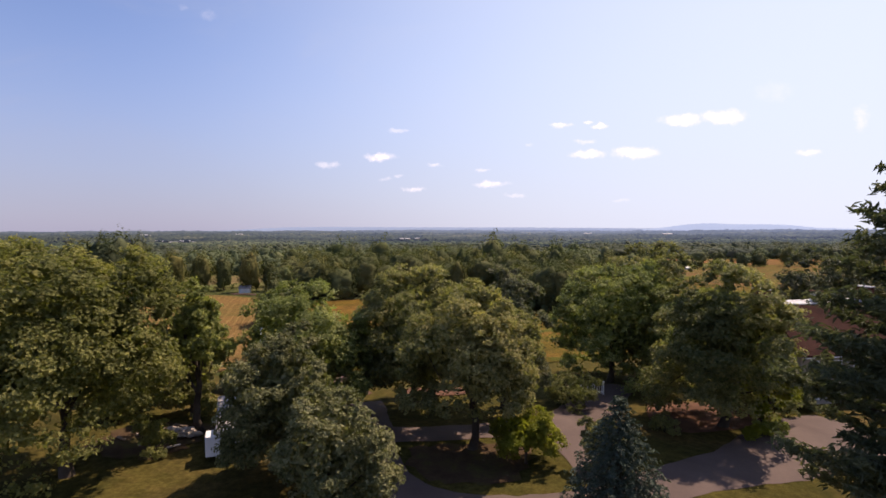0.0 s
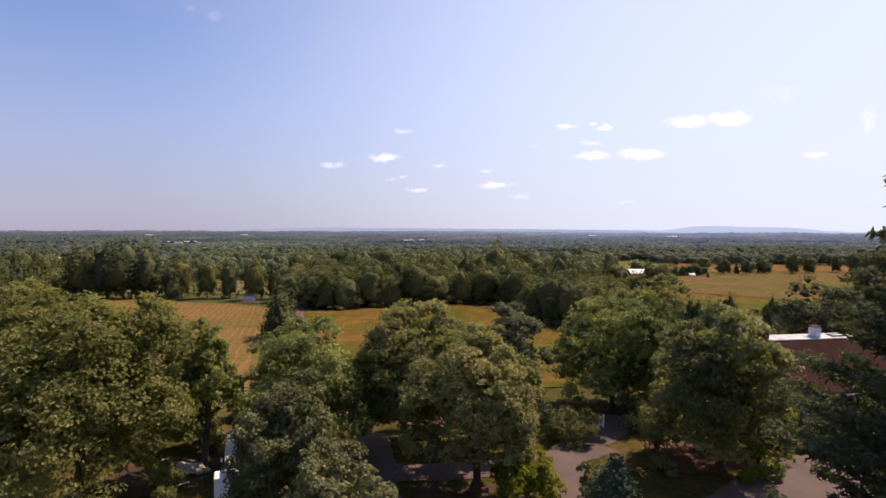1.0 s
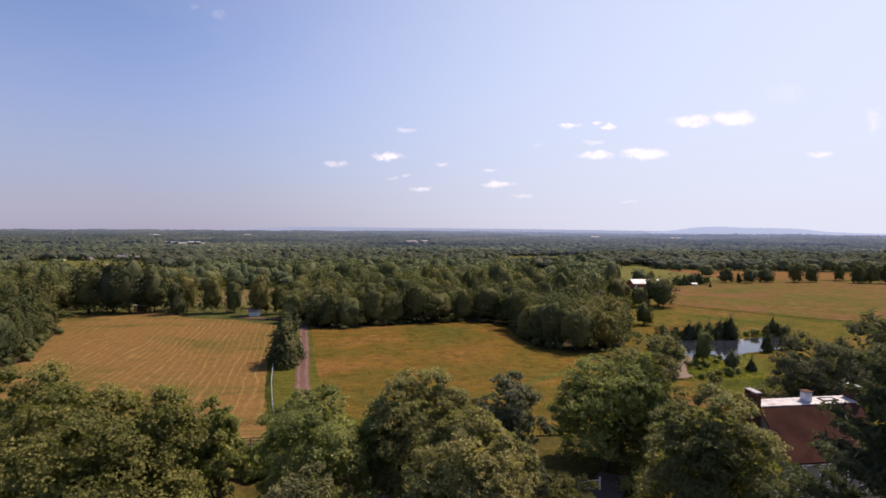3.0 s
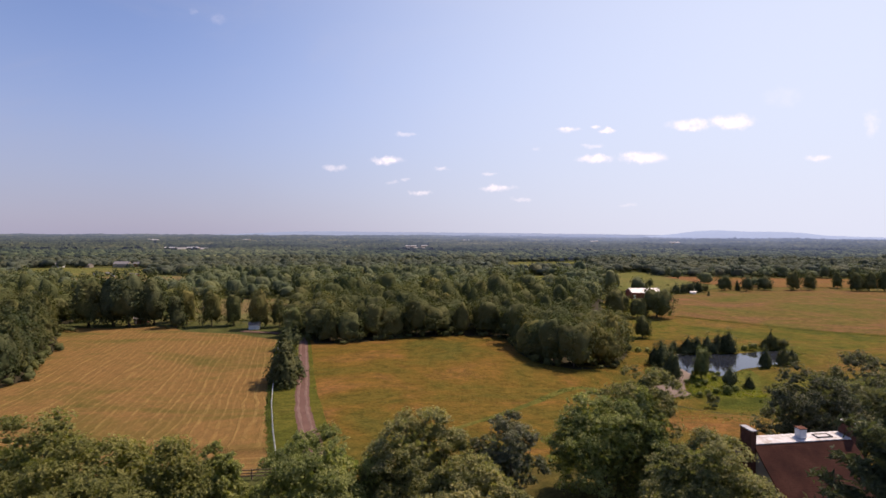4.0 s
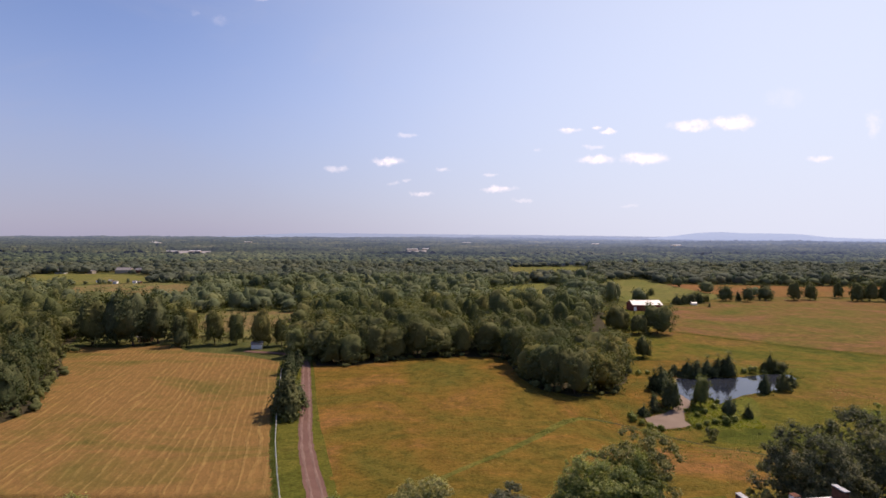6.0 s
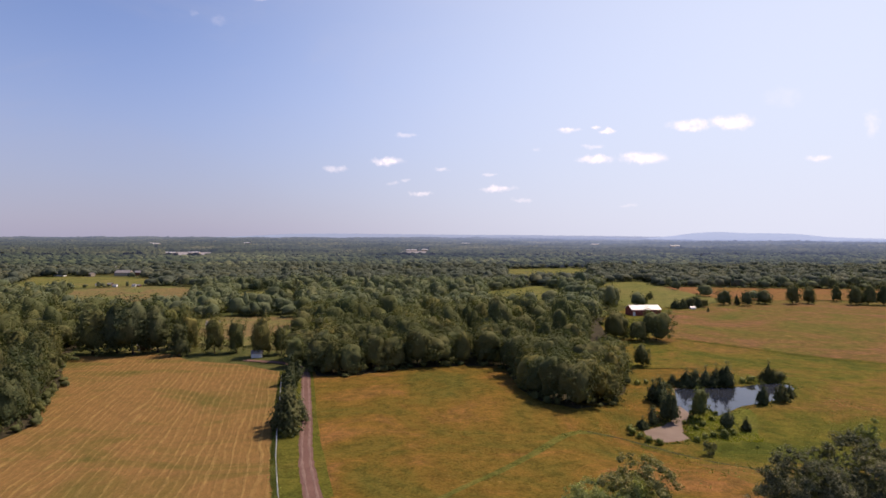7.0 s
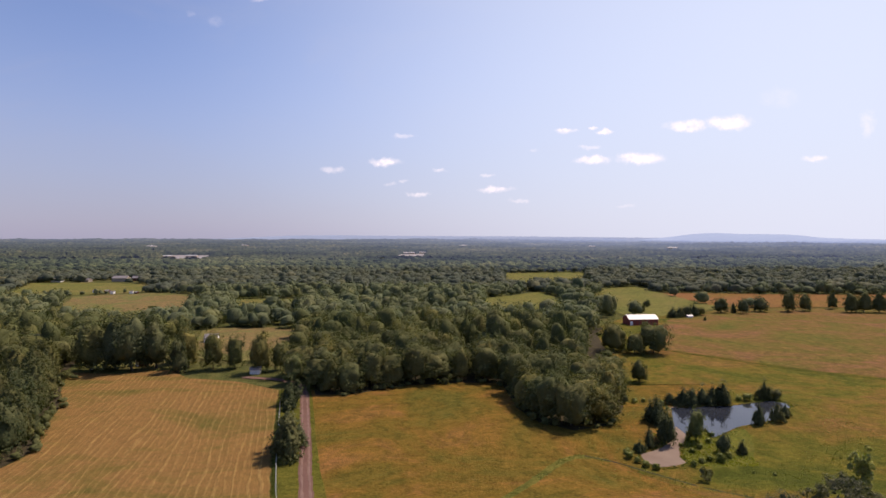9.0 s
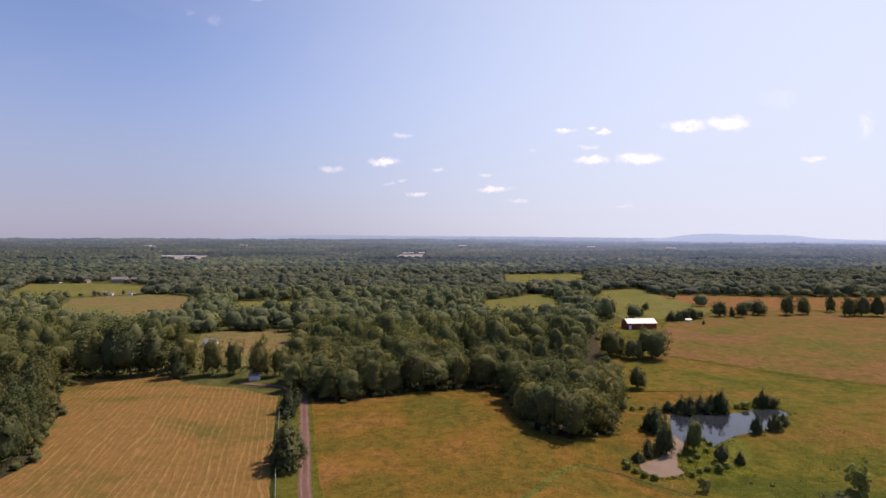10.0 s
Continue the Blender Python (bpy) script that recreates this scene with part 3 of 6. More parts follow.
FAR_FIELDS = [
    ("far_field", [(-646, 795), (-564, 802), (-446, 769), (-385, 690), (-368, 630), (-454, 600), (-526, 600)], FAR_GREEN, "distant green hayfield edged by woods"),
    ("far_field", [(-431, 590), (-356, 628), (-290, 600), (-252, 520), (-205, 385), (-265, 382), (-330, 420)], FAR_TAN, "distant tan and green stubble field"),
    ("far_field", [(-222, 545), (-146, 545), (-118, 420), (-180, 420)], FAR_GREEN, "narrow distant strip of pale grass"),
    ("far_field", [(-166, 345), (-96, 348), (-74, 240), (-100, 238), (-128, 250)], FAR_TAN, "small tan clearing behind farm trees"),
    ("far_field", [(108, 975), (277, 1000), (200, 700), (84, 710)], FAR_GREEN, "distant pale meadow among woods"),
    ("far_field", [(35, 535), (119, 620), (122, 520), (96, 410), (30, 410)], FAR_GREEN, "distant scrubby green clearing"),
    ("far_field", [(207, 670), (257, 695), (260, 610), (252, 492), (262, 471), (212, 425), (175, 413), (150, 415), (138, 470), (165, 560)], FAR_GREEN, "distant bright green pasture on a rise"),
    ("far_field", [(261, 608), (400, 600), (620, 605), (560, 500), (480, 472), (330, 470), (263, 473), (254, 492)], PLOUGH, "distant reddish brown ploughed field"),
    ("far_field", [(-998, 1830), (-790, 1790), (-690, 1440), (-830, 1470)], ROOF_GREY, "bare pale strip far out in the woods"),
    ("far_field", [(-165, 1880), (-60, 1960), (-65, 1500), (-140, 1490)], ROOF_GREY, "bare pale strip far out in the woods"),
]
laid("hay_field", ragged(HAY_EDGE, 4, 0.25, 1), 0.05, 6, HAY, "golden cut hay field with mowing lines", "field")
laid("verge", ragged(VERGE_EDGE, 4, 0.15, 2), 0.06, 6, VERGE, "mown green grass verge along the lane", "grass")
laid("meadow", MEADOW_EDGE, 0.055, 6, MEADOW, "dry golden meadow with green drifts", "field")
laid("pasture", PASTURE_EDGE, 0.05, 6, PASTURE, "wide green and russet pasture", "field")
laid("upper_pasture", ragged([(116, 276), (142, 252), (164, 231), (186, 217), (222, 198), (300, 190), (520, 302), (556, 420), (478, 468), (330, 466), (262, 467), (214, 422), (180, 405), (150, 350), (128, 300)], 5, 1.2, 9), 0.13, 6, RUSSET, "russet dry upper pasture", "field")
for n_, edge, mat_, label_ in FAR_FIELDS:
    laid(n_, ragged(edge, 25, 3, len(edge)), 0.25, 30, mat_, label_, "field")
laid("lawn", rounded([(-60, -20), (60, -20), (75, 60), (44, 78), (10, 71.5), (-12, 63.6), (-24, 65.5), (-60, 62)], 1), 0.04, 6, LAWN, "patchy green lawn under old trees", "lawn")

# lane, drive and beds
LANE = [(-8.5, 54), (-12.5, 61), (-16, 67.5), (-19.5, 74.6), (-21.9, 81.3), (-25.8, 92.3), (-29.3, 102.3), (-34, 118.6), (-36.6, 129), (-41, 145), (-46.7, 165.3), (-51.8, 184.3), (-57, 197), (-68, 205), (-85, 209)]
strip("lane", LANE, [3.4] * 6 + [3.1] * 9, 0.085, GRAVEL, "reddish gravel lane with faint wheel tracks", "lane")
DRIVE = [(-8.5, 54), (-6.4, 48), (-5.7, 42), (-5.0, 37), (-2.2, 33.2), (3, 32.2), (9, 32.8), (14, 35.8), (19, 37.4), (24, 39), (29, 42.3), (36, 46)]
for side_ in (-0.85, 0.85):
    strip("wheel_track", [(x_ + side_ * 0.95, y_ + side_ * 0.31) for x_, y_ in LANE], [0.55] * 15, 0.115, TRACK_DUST, "pale worn wheel track in the gravel lane", "track")
strip("driveway", DRIVE, [3.4, 3.4, 3.2, 3.4, 3.8, 3.8, 3.8, 3.6, 4.4, 6.5, 9, 6], 0.06, ASPHALT, "worn grey driveway looping round a tree island", "driveway", 1.0)
strip("driveway", [(10.6, 34.8), (10.4, 39), (9.4, 44), (10.6, 48.5), (15, 52.5), (18.6, 56), (19.5, 60)], [3.2, 2.6, 3.2, 3.6, 4.2, 4, 3], 0.07, ASPHALT, "worn grey driveway branch in dappled shade", "driveway", 1.0)
strip("driveway", [(-6.2, 44.4), (-3, 44.2), (1.5, 44.6), (6, 45.4), (9.5, 46.6), (13, 48.4), (15.5, 51)], [3.2, 3.2, 3.0, 3.2, 3.4, 3.6, 3.4], 0.08, ASPHALT, "worn pinkish grey driveway behind the tree island", "driveway", 1.0)
laid("planting_bed", rounded([(17.8, 46.2), (19.2, 43.9), (22.8, 44.3), (27, 45.6), (29, 48), (26, 51.5), (21, 52.5), (19, 50.5)], 1), 0.10, 2, MULCH, "reddish bark mulch bed under a tree", "bed")
laid("planting_bed", rounded([(-5, 56), (-1, 54.5), (3, 55.5), (3, 58), (-4, 58)], 1), 0.12, 2, MULCH, "reddish mulch ring beneath trees", "bed")
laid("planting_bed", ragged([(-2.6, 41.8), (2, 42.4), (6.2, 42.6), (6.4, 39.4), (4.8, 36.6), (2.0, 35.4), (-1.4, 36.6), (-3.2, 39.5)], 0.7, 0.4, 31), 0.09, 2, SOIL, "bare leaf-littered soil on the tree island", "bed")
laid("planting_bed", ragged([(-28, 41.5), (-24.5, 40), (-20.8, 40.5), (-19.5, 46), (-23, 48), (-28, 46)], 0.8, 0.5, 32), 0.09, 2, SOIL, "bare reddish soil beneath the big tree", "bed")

# pond
POND = [(78.2, 173), (76, 168), (71.5, 156), (64.3, 143.4), (60, 139), (53.1, 135.4), (52.5, 132), (53.5, 129.3), (55.8, 127.7), (60, 128.6), (63.3, 130.2), (63, 133.4),
        (65.2, 139), (68.7, 143.4), (73.4, 151.5), (80, 153.2), (78.5, 146.4), (83.1, 149.4), (90.6, 155), (99.8, 158.6), (106.2, 161.5), (119.7, 173.4), (120.4, 177.3), (116.8, 179.7), (109.7, 177.9), (99.1, 174.4), (91.2, 174.4), (82, 172.6)]


def pond_sheet(name, edge, z, mat, label, category):
    bm = bmesh.new()
    bm.faces.new([bm.verts.new((x, y, z)) for x, y in edge])
    bmesh.ops.triangulate(bm, faces=bm.faces[:])
    for f in bm.faces:
        if f.normal.z < 0:
            f.normal_flip()
    return tagged(new(name, mesh_bm(name, bm, mat)), label, category, kind="structure")


def grown(edge, by):
    cx, cy = sum(p[0] for p in edge) / len(edge), sum(p[1] for p in edge) / len(edge)
    out, n = [], len(edge)
    for i in range(n):
        (x0, y0), (x1, y1) = edge[i - 1], edge[(i + 1) % n]
        d = math.hypot(x1 - x0, y1 - y0)
        nx, ny = (y1 - y0) / d, -(x1 - x0) / d
        out.append((edge[i][0] - nx * by, edge[i][1] - ny * by))
    return out

# ---- trees ----


def leaves(centres, normals, size, r, aspect=0.62, spread=0.9, folded=0.18):
    """One small pointed leaf spray at each centre, turned roughly to its normal: verts and quads."""
    n = len(centres)
    nn = normals + r.normal(0, spread, (n, 3))
    nn /= np.linalg.norm(nn, axis=1)[:, None] + 1e-9
    t = np.cross(nn, r.normal(0, 1, (n, 3)))
    t /= np.linalg.norm(t, axis=1)[:, None] + 1e-9
    b = np.cross(nn, t)
    s = (size * r.uniform(0.65, 1.35, n))[:, None]
    v = np.empty((n, 4, 3))
    v[:, 0] = centres - t * s * 0.5
    v[:, 1] = centres + b * s * 0.5 * aspect + nn * s * folded
    v[:, 2] = centres + t * s * 0.5
    v[:, 3] = centres - b * s * 0.5 * aspect + nn * s * folded * 0.6
    return v.reshape(-1, 3), np.arange(n * 4).reshape(n, 4)


def on_sphere(n, r, up=-1.0):
    """Directions, none lower than up (the sine of the angle)."""
    z = r.uniform(up, 1, n)
    a = r.uniform(0, 2 * math.pi, n)
    q = np.sqrt(np.maximum(0, 1 - z * z))
    return np.stack([q * np.cos(a), q * np.sin(a), z], 1)


def lobes(h, w, bottom, count, r, lean=0.12, shape=1.0):
    """Centres and sizes of the rounded masses of a crown."""
    d = on_sphere(count, r, -0.80)
    hz = (h - bottom) / 2
    cz = bottom + hz * 0.98
    rad = np.where(r.uniform(0, 1, count) < 0.82, r.uniform(0.76, 0.90, count), r.uniform(0.35, 0.65, count))
    bulge = 1 + 0.07 * np.sin(3 * np.arctan2(d[:, 1], d[:, 0]) + r.uniform(0, 6)) + 0.05 * np.sin(5 * np.arctan2(d[:, 1], d[:, 0]) + 4 * d[:, 2] + r.uniform(0, 6))
    full = (1 - np.minimum(d[:, 2] ** 2, 0.98)) ** np.where(d[:, 2] < 0.1, -0.30, -0.14)        # wide skirts below, a broad dome above
    d = d * np.stack([full, full, np.ones(count)], 1)
    c = d * (rad * bulge)[:, None] * np.array([w / 2, w / 2, hz])
    c[:, :2] *= (1 - 0.06 * shape * np.clip(c[:, 2:] / hz, 0, 1))
    c[:, :2] += r.normal(0, lean, 2) * w / 4
    c[:, 2] += cz
    s = r.uniform(0.12, 0.19, count) * w * np.where(rad > 0.62, 0.9, 1.15)
    return c, s


_b = bmesh.new()
bmesh.ops.create_icosphere(_b, subdivisions=1, radius=1.0)
_b.verts.ensure_lookup_table()
ICO_V, ICO_F = np.array([v.co[:] for v in _b.verts]), np.array([[v.index for v in f.verts] for f in _b.faces])
_b.free()


def cores(centres, radii, squash, r):
    """The dense twiggy heart of each leaf clump: small uneven knots that stop the light."""
    n = len(centres)
    k = r.uniform(0.72, 1.12, (n, len(ICO_V), 1)) * np.asarray(radii)[:, None, None]
    v = centres[:, None] + ICO_V[None] * k * np.array([1, 1, squash])
    f = ICO_F[None] + (np.arange(n) * len(ICO_V))[:, None, None]
    return v.reshape(-1, 3), f.reshape(-1, 3)


def tri(vf):
    v, f = vf
    return v, np.concatenate([f[:, [0, 1, 2]], f[:, [0, 2, 3]]])


def crown_arrays(h, w, bottom, count, total, size, r, up=-0.25, shape=1.0, sub=9, spread=0.50):
    """Masses, each of a few smaller clumps, each a dense heart clad with leaves on its upper and outer side."""
    c, s = lobes(h, w, bottom, count, r, shape=shape)
    mid = np.array([0, 0, (h + bottom) / 2])
    out = c - mid
    out /= np.linalg.norm(out, axis=1)[:, None] + 1e-6
    d = on_sphere(count * sub, r, -0.6).reshape(count, sub, 3) + 0.55 * out[:, None]
    d /= np.linalg.norm(d, axis=2)[..., None]
    k = (c[:, None] + d * (s * r.uniform(0.7, 1.0, count))[:, None, None] * np.array([1, 1, 0.85])).reshape(-1, 3)
    ks = np.repeat(s, sub) * r.uniform(0.22, 0.50, count * sub)
    ko = np.repeat(out, sub, axis=0)
    n = np.maximum(3, ks ** 2 / np.sum(ks ** 2) * total).astype(int)
    which = np.repeat(np.arange(len(k)), n)
    # flat, ragged sprays of leaves: dense on top of each clump, trailing off below and outwards
    d = on_sphere(len(which), r, up) + 0.40 * ko[which]
    d /= np.linalg.norm(d, axis=1)[:, None] + 1e-9
    rad = ks[which] * r.uniform(0.62, 1.22, len(which))
    pos = k[which] + d * rad[:, None] * np.array([1.08, 1.08, 0.78]) + r.normal(0, 0.05, (len(which), 3))
    nor = d * 0.75 + 0.35 * ko[which] + np.array([0, 0, 0.55])
    # the shaded inside of the crown
    m = total // 14
    d = on_sphere(m, r)
    inner = d * (r.uniform(0, 0.70, m) ** 0.6)[:, None] * np.array([w / 2, w / 2, (h - bottom) / 2]) * 0.84 + mid
    low, high = np.quantile(pos[:, 2], (0.004, 0.999))
    fit = np.array([w / 2 / np.quantile(np.hypot(pos[:, 0], pos[:, 1]), 0.94)] * 2 + [(h - bottom) / (high - low)])
    pos, k, c = [np.array([0, 0, bottom]) + (q - np.array([0, 0, low])) * fit for q in (pos, k, c)]
    pieces = [tri(leaves(pos, nor, size, r, 0.66, spread)), tri(leaves(inner, d, size * 2.4, r)), cores(k, ks * 0.52 * fit[0], 0.74, r)]
    return joined(pieces), c, s


def sphere_arrays(subdivisions):
    b = bmesh.new()
    bmesh.ops.create_icosphere(b, subdivisions=subdivisions, radius=1.0)
    b.verts.ensure_lookup_table()
    v, f = np.array([q.co[:] for q in b.verts]), np.array([[q.index for q in g.verts] for g in b.faces])
    b.free()
    return v, f


SPHERE = {k: sphere_arrays(k) for k in (1, 2, 3)}


def leafy_crown(level, h, w, bottom, lobe_count, clumps, sprays, size, r, point=0.0):
    """A crown seen from afar: a shaded heart of swelling lobes, clad in ragged clumps of leaf sprays with gaps between."""
    d, f = SPHERE[level]
    c = on_sphere(lobe_count, r, -0.75) * r.uniform(0.50, 0.72, (lobe_count, 1))
    q = r.uniform(0.24, 0.40, lobe_count)

    def surface(d):
        dot = d @ c.T
        reach = dot ** 2 - np.sum(c * c, 1) + q ** 2
        far = np.where((reach > 0) & (dot > 0), dot + np.sqrt(np.maximum(reach, 0)), 0).max(1)
        v = d * np.maximum(far, 0.58)[:, None]
        v[:, :2] *= ((1 - np.minimum(d[:, 2] ** 2, 0.97)) ** np.where(d[:, 2] < 0.1, -0.20, -0.12))[:, None]
        if point:
            v[:, :2] *= (1.25 * np.clip((1.06 - v[:, 2]) / 2.0, 0, 1) ** point)[:, None]
        return v

    whole = surface(d)
    wide = np.quantile(np.hypot(whole[:, 0], whole[:, 1]), 0.93) + 0.06
    scale = np.array([w / 2 / wide, w / 2 / wide, (h - bottom) / (whole[:, 2].max() - whole[:, 2].min() + 0.06)])
    lift = np.array([0, 0, h - scale[2] * (whole[:, 2].max() + 0.04)])
    heart = surface(d) * (0.79 + r.normal(0, 0.03, (len(d), 1)))
    e = on_sphere(clumps, r, -0.85)
    k = surface(e) * r.uniform(0.80, 1.12, (clumps, 1))
    which = r.integers(0, clumps, sprays)
    o = r.normal(0, 1, (sprays, 3)) * (1.5 / math.sqrt(clumps)) * np.array([0.52, 0.52, 0.34])
    o += e[which] * np.abs(r.normal(0, 0.03, (sprays, 1)))
    pos = (k[which] + o) * scale + lift
    nor = e[which] + 0.9 * o / (np.linalg.norm(o, axis=1)[:, None] + 1e-9) + np.array([0, 0, 0.8])
    return joined([(heart * scale + lift, f), tri(leaves(pos, nor, size, r, 0.75, 0.45))])


def afar_meshes(h, w, bottom, lobe_count, clumps, sprays, size, mat, seed, girth=0.2, point=0.0):
    """Crown and trunk of a tree that is seen from afar."""
    r = np.random.default_rng(seed)
    v, f = leafy_crown(3, h, w, bottom, lobe_count, clumps, sprays, size, r, point)
    tips = on_sphere(8, r, 0.0) * np.array([w / 3, w / 3, h / 3]) + np.array([0, 0, h * 0.5])
    tv, tf = trunk_arrays(h, max(bottom, 0.5), girth, tips, r, 4, 6)
    return mesh_np("crown", v, f, mat, True), mesh_np("trunk", tv, tf, BARK, True)


def trunk_arrays(h, bottom, girth, tips, r, limbs=9, sides=8):
    """A tapered trunk that forks into limbs towards the masses of the crown."""
    top = bottom + (h - bottom) * 0.55
    bend = r.normal(0, 0.05 * h, 2)
    zs = np.linspace(-0.3, top, 8)
    pts = np.stack([bend[0] * (zs / top) ** 2 + 0.02 * h * np.sin(zs), bend[1] * (zs / top) ** 2, zs], 1)
    rad = girth * (1 - 0.78 * np.clip(zs / top, 0, 1)) * np.where(zs < 0.3, 1.35, 1.0)
    pieces = [tube_arrays(pts, rad, sides)]
    pick = r.permutation(len(tips))[:limbs]
    for k in pick:
        e = tips[k]
        t0 = r.uniform(0.30, 0.85) * top
        p0 = np.array([np.interp(t0, zs, pts[:, i]) for i in range(3)])
        m1 = p0 * 0.55 + e * 0.45 + r.normal(0, 0.04 * h, 3) + np.array([0, 0, -0.02 * h])
        g = girth * (1 - 0.7 * t0 / top) * 0.55
        pieces.append(tube_arrays([p0, (p0 + m1) / 2 + np.array([0, 0, -0.02 * h]), m1, e], [g, g * 0.75, g * 0.5, g * 0.12], 5))
    return joined(pieces)


def broadleaf_meshes(h, w, bottom, count, total, size, mat, seed, girth=None, limbs=9, up=-0.25, shape=1.0, sub=9):
    r = np.random.default_rng(seed)
    (v, f), c, s = crown_arrays(h, w, bottom, count, total, size, r, up, shape, sub)
    crown = mesh_np("crown", v, f, mat)
    tv, tf = trunk_arrays(h, bottom, girth or 0.024 * h + 0.03, c, r, limbs)
    return crown, mesh_np("trunk", tv, tf, BARK, True)


def tree_of(name, meshes, m, label, category="tree", group=""):
    """A tree from its crown and trunk meshes."""
    root = thing(name, m, label, category, group)
    part("trunk", meshes[1], None, root)
    part("crown", meshes[0], None, root)
    return root


def at(x, y, turn=0.0, scale=1.0, tall=None, sink=0.0):
    return pose(x, y, z_at(x, y) - sink, 0, 0, turn) @ Matrix.Diagonal((scale, scale, tall or scale, 1))


def spruce_meshes(h, w, layers, per, size, mat, seed, droop=0.25, bare=0.04, power=0.9, clump=26):
    """Whorls of drooping boughs on a straight stem, each bough a fan of needle sprays."""
    r = np.random.default_rng(seed)
    pos, nor = [], []
    boughs = []
    for i in range(layers):
        f = (i + r.uniform(0, 0.5)) / layers
        z = h * (bare + (0.99 - bare) * f)
        reach = w / 2 * (1 - f) ** power * r.uniform(0.85, 1.12) + 0.12
        n = max(4, int(per * (1 - 0.5 * f)))
        for a in np.arange(n) * 2 * math.pi / n + r.uniform(0, 6):
            L = reach * r.uniform(0.75, 1.15)
            k = max(6, int(clump * L / (w / 2) + 5))
            t = r.uniform(0.12, 1, k) ** 0.75
            side = r.normal(0, 0.13, k) * L * (1.1 - t) + r.normal(0, 0.05, k)
            x = np.cos(a) * t * L - np.sin(a) * side
            y = np.sin(a) * t * L + np.cos(a) * side
            zz = z - droop * L * t ** 1.5 + 0.10 * L * t ** 3 + r.normal(0, 0.04, k) * h * 0.12
            pos.append(np.stack([x, y, zz], 1))
            nor.append(np.stack([np.cos(a) * 0.5 + 0 * x, np.sin(a) * 0.5 + 0 * x, np.ones(k)], 1))
            boughs.append((z, a, L))
    pos, nor = np.concatenate(pos), np.concatenate(nor)
    v, f = leaves(pos, nor, size, r, 0.45, 0.45)
    stem = [tube_arrays([(0, 0, -0.2), (0, 0, h * 0.5), (0, 0, h * 0.98)], [0.02 * h + 0.04, 0.012 * h + 0.02, 0.01], 7)]
    for z, a, L in boughs[::3]:
        stem.append(tube_arrays([(0, 0, z), (np.cos(a) * L * 0.8, np.sin(a) * L * 0.8, z - droop * L * 0.6)], [0.03, 0.008], 4))
    tv, tf = joined(stem)
    return mesh_np("crown", v, f, mat), mesh_np("trunk", tv, tf, BARK, True)


def pine_meshes(h, w, mat, seed):
    """An old white pine: irregular tiers of long rising limbs with flat plumes of needles."""
    r = np.random.default_rng(seed)
    knots, knot_r = [], []
    pos, nor, wood = [], [], [tube_arrays([(0, 0, -0.3), (0.1, 0, h * 0.35), (-0.1, 0.1, h * 0.7), (0, 0, h)], [0.42, 0.33, 0.18, 0.03], 9)]
    tiers = 30
    for i in range(tiers):
        f = i / tiers
        z = h * (0.12 + 0.86 * f)
        n = r.integers(6, 8)
        for a in np.arange(n) * 2 * math.pi / n + r.uniform(0, 6):
            L = w / 2 * np.interp(f, (0, 0.2, 0.40, 0.48, 0.60, 0.71, 0.79, 0.90, 1.0), (0.98, 1.10, 1.00, 0.82, 0.66, 0.62, 0.62, 0.46, 0.10)) * r.uniform(0.70, 1.10)
            t = np.linspace(0, 1, 6)
            z = h * (0.12 + 0.86 * f) + r.normal(0, 0.3)
            rise = r.uniform(-0.22, 0.22) + 0.24 * f
            arc = np.stack([np.cos(a) * t * L, np.sin(a) * t * L, z + rise * L * t + 0.10 * L * (t ** 2.5) - 0.05 * L * np.sin(t * 3.1)], 1)
            wood.append(tube_arrays(arc, 0.10 * (1 - t * 0.85) * (1 - 0.5 * f), 5))
            # side twigs with plumes
            m = max(4, int(L * 2.9))
            for tt in np.linspace(0.28, 1.0, m):
                c0 = np.array([np.interp(tt, t, arc[:, q]) for q in range(3)])
                for s in (-1, 1):
                    al = a + s * r.uniform(0.35, 1.1)
                    q = L * 0.26 * r.uniform(0.5, 1.1) * (1.15 - 0.5 * tt)
                    k = 12
                    u = r.uniform(0.1, 1, k) ** 0.8
                    p = c0 + np.stack([np.cos(al) * u * q, np.sin(al) * u * q, 0.12 * q * u + 0 * u], 1) + r.normal(0, 0.16, (k, 3))
                    pos.append(p)
                    nor.append(np.tile((np.cos(al) * 0.3, np.sin(al) * 0.3, 1.0), (k, 1)))
                    knots.append(c0 + np.array([np.cos(al), np.sin(al), 0.12]) * q * 0.5)
                    knot_r.append(0.20 * q + 0.08)
    v, f = joined([tri(leaves(np.concatenate(pos), np.concatenate(nor), 0.52, r, 0.26, 0.6)), cores(np.array(knots), np.array(knot_r) * 0.6, 0.6, r)])
    tv, tf = joined(wood)
    return mesh_np("crown", v, f, mat), mesh_np("trunk", tv, tf, BARK, True)


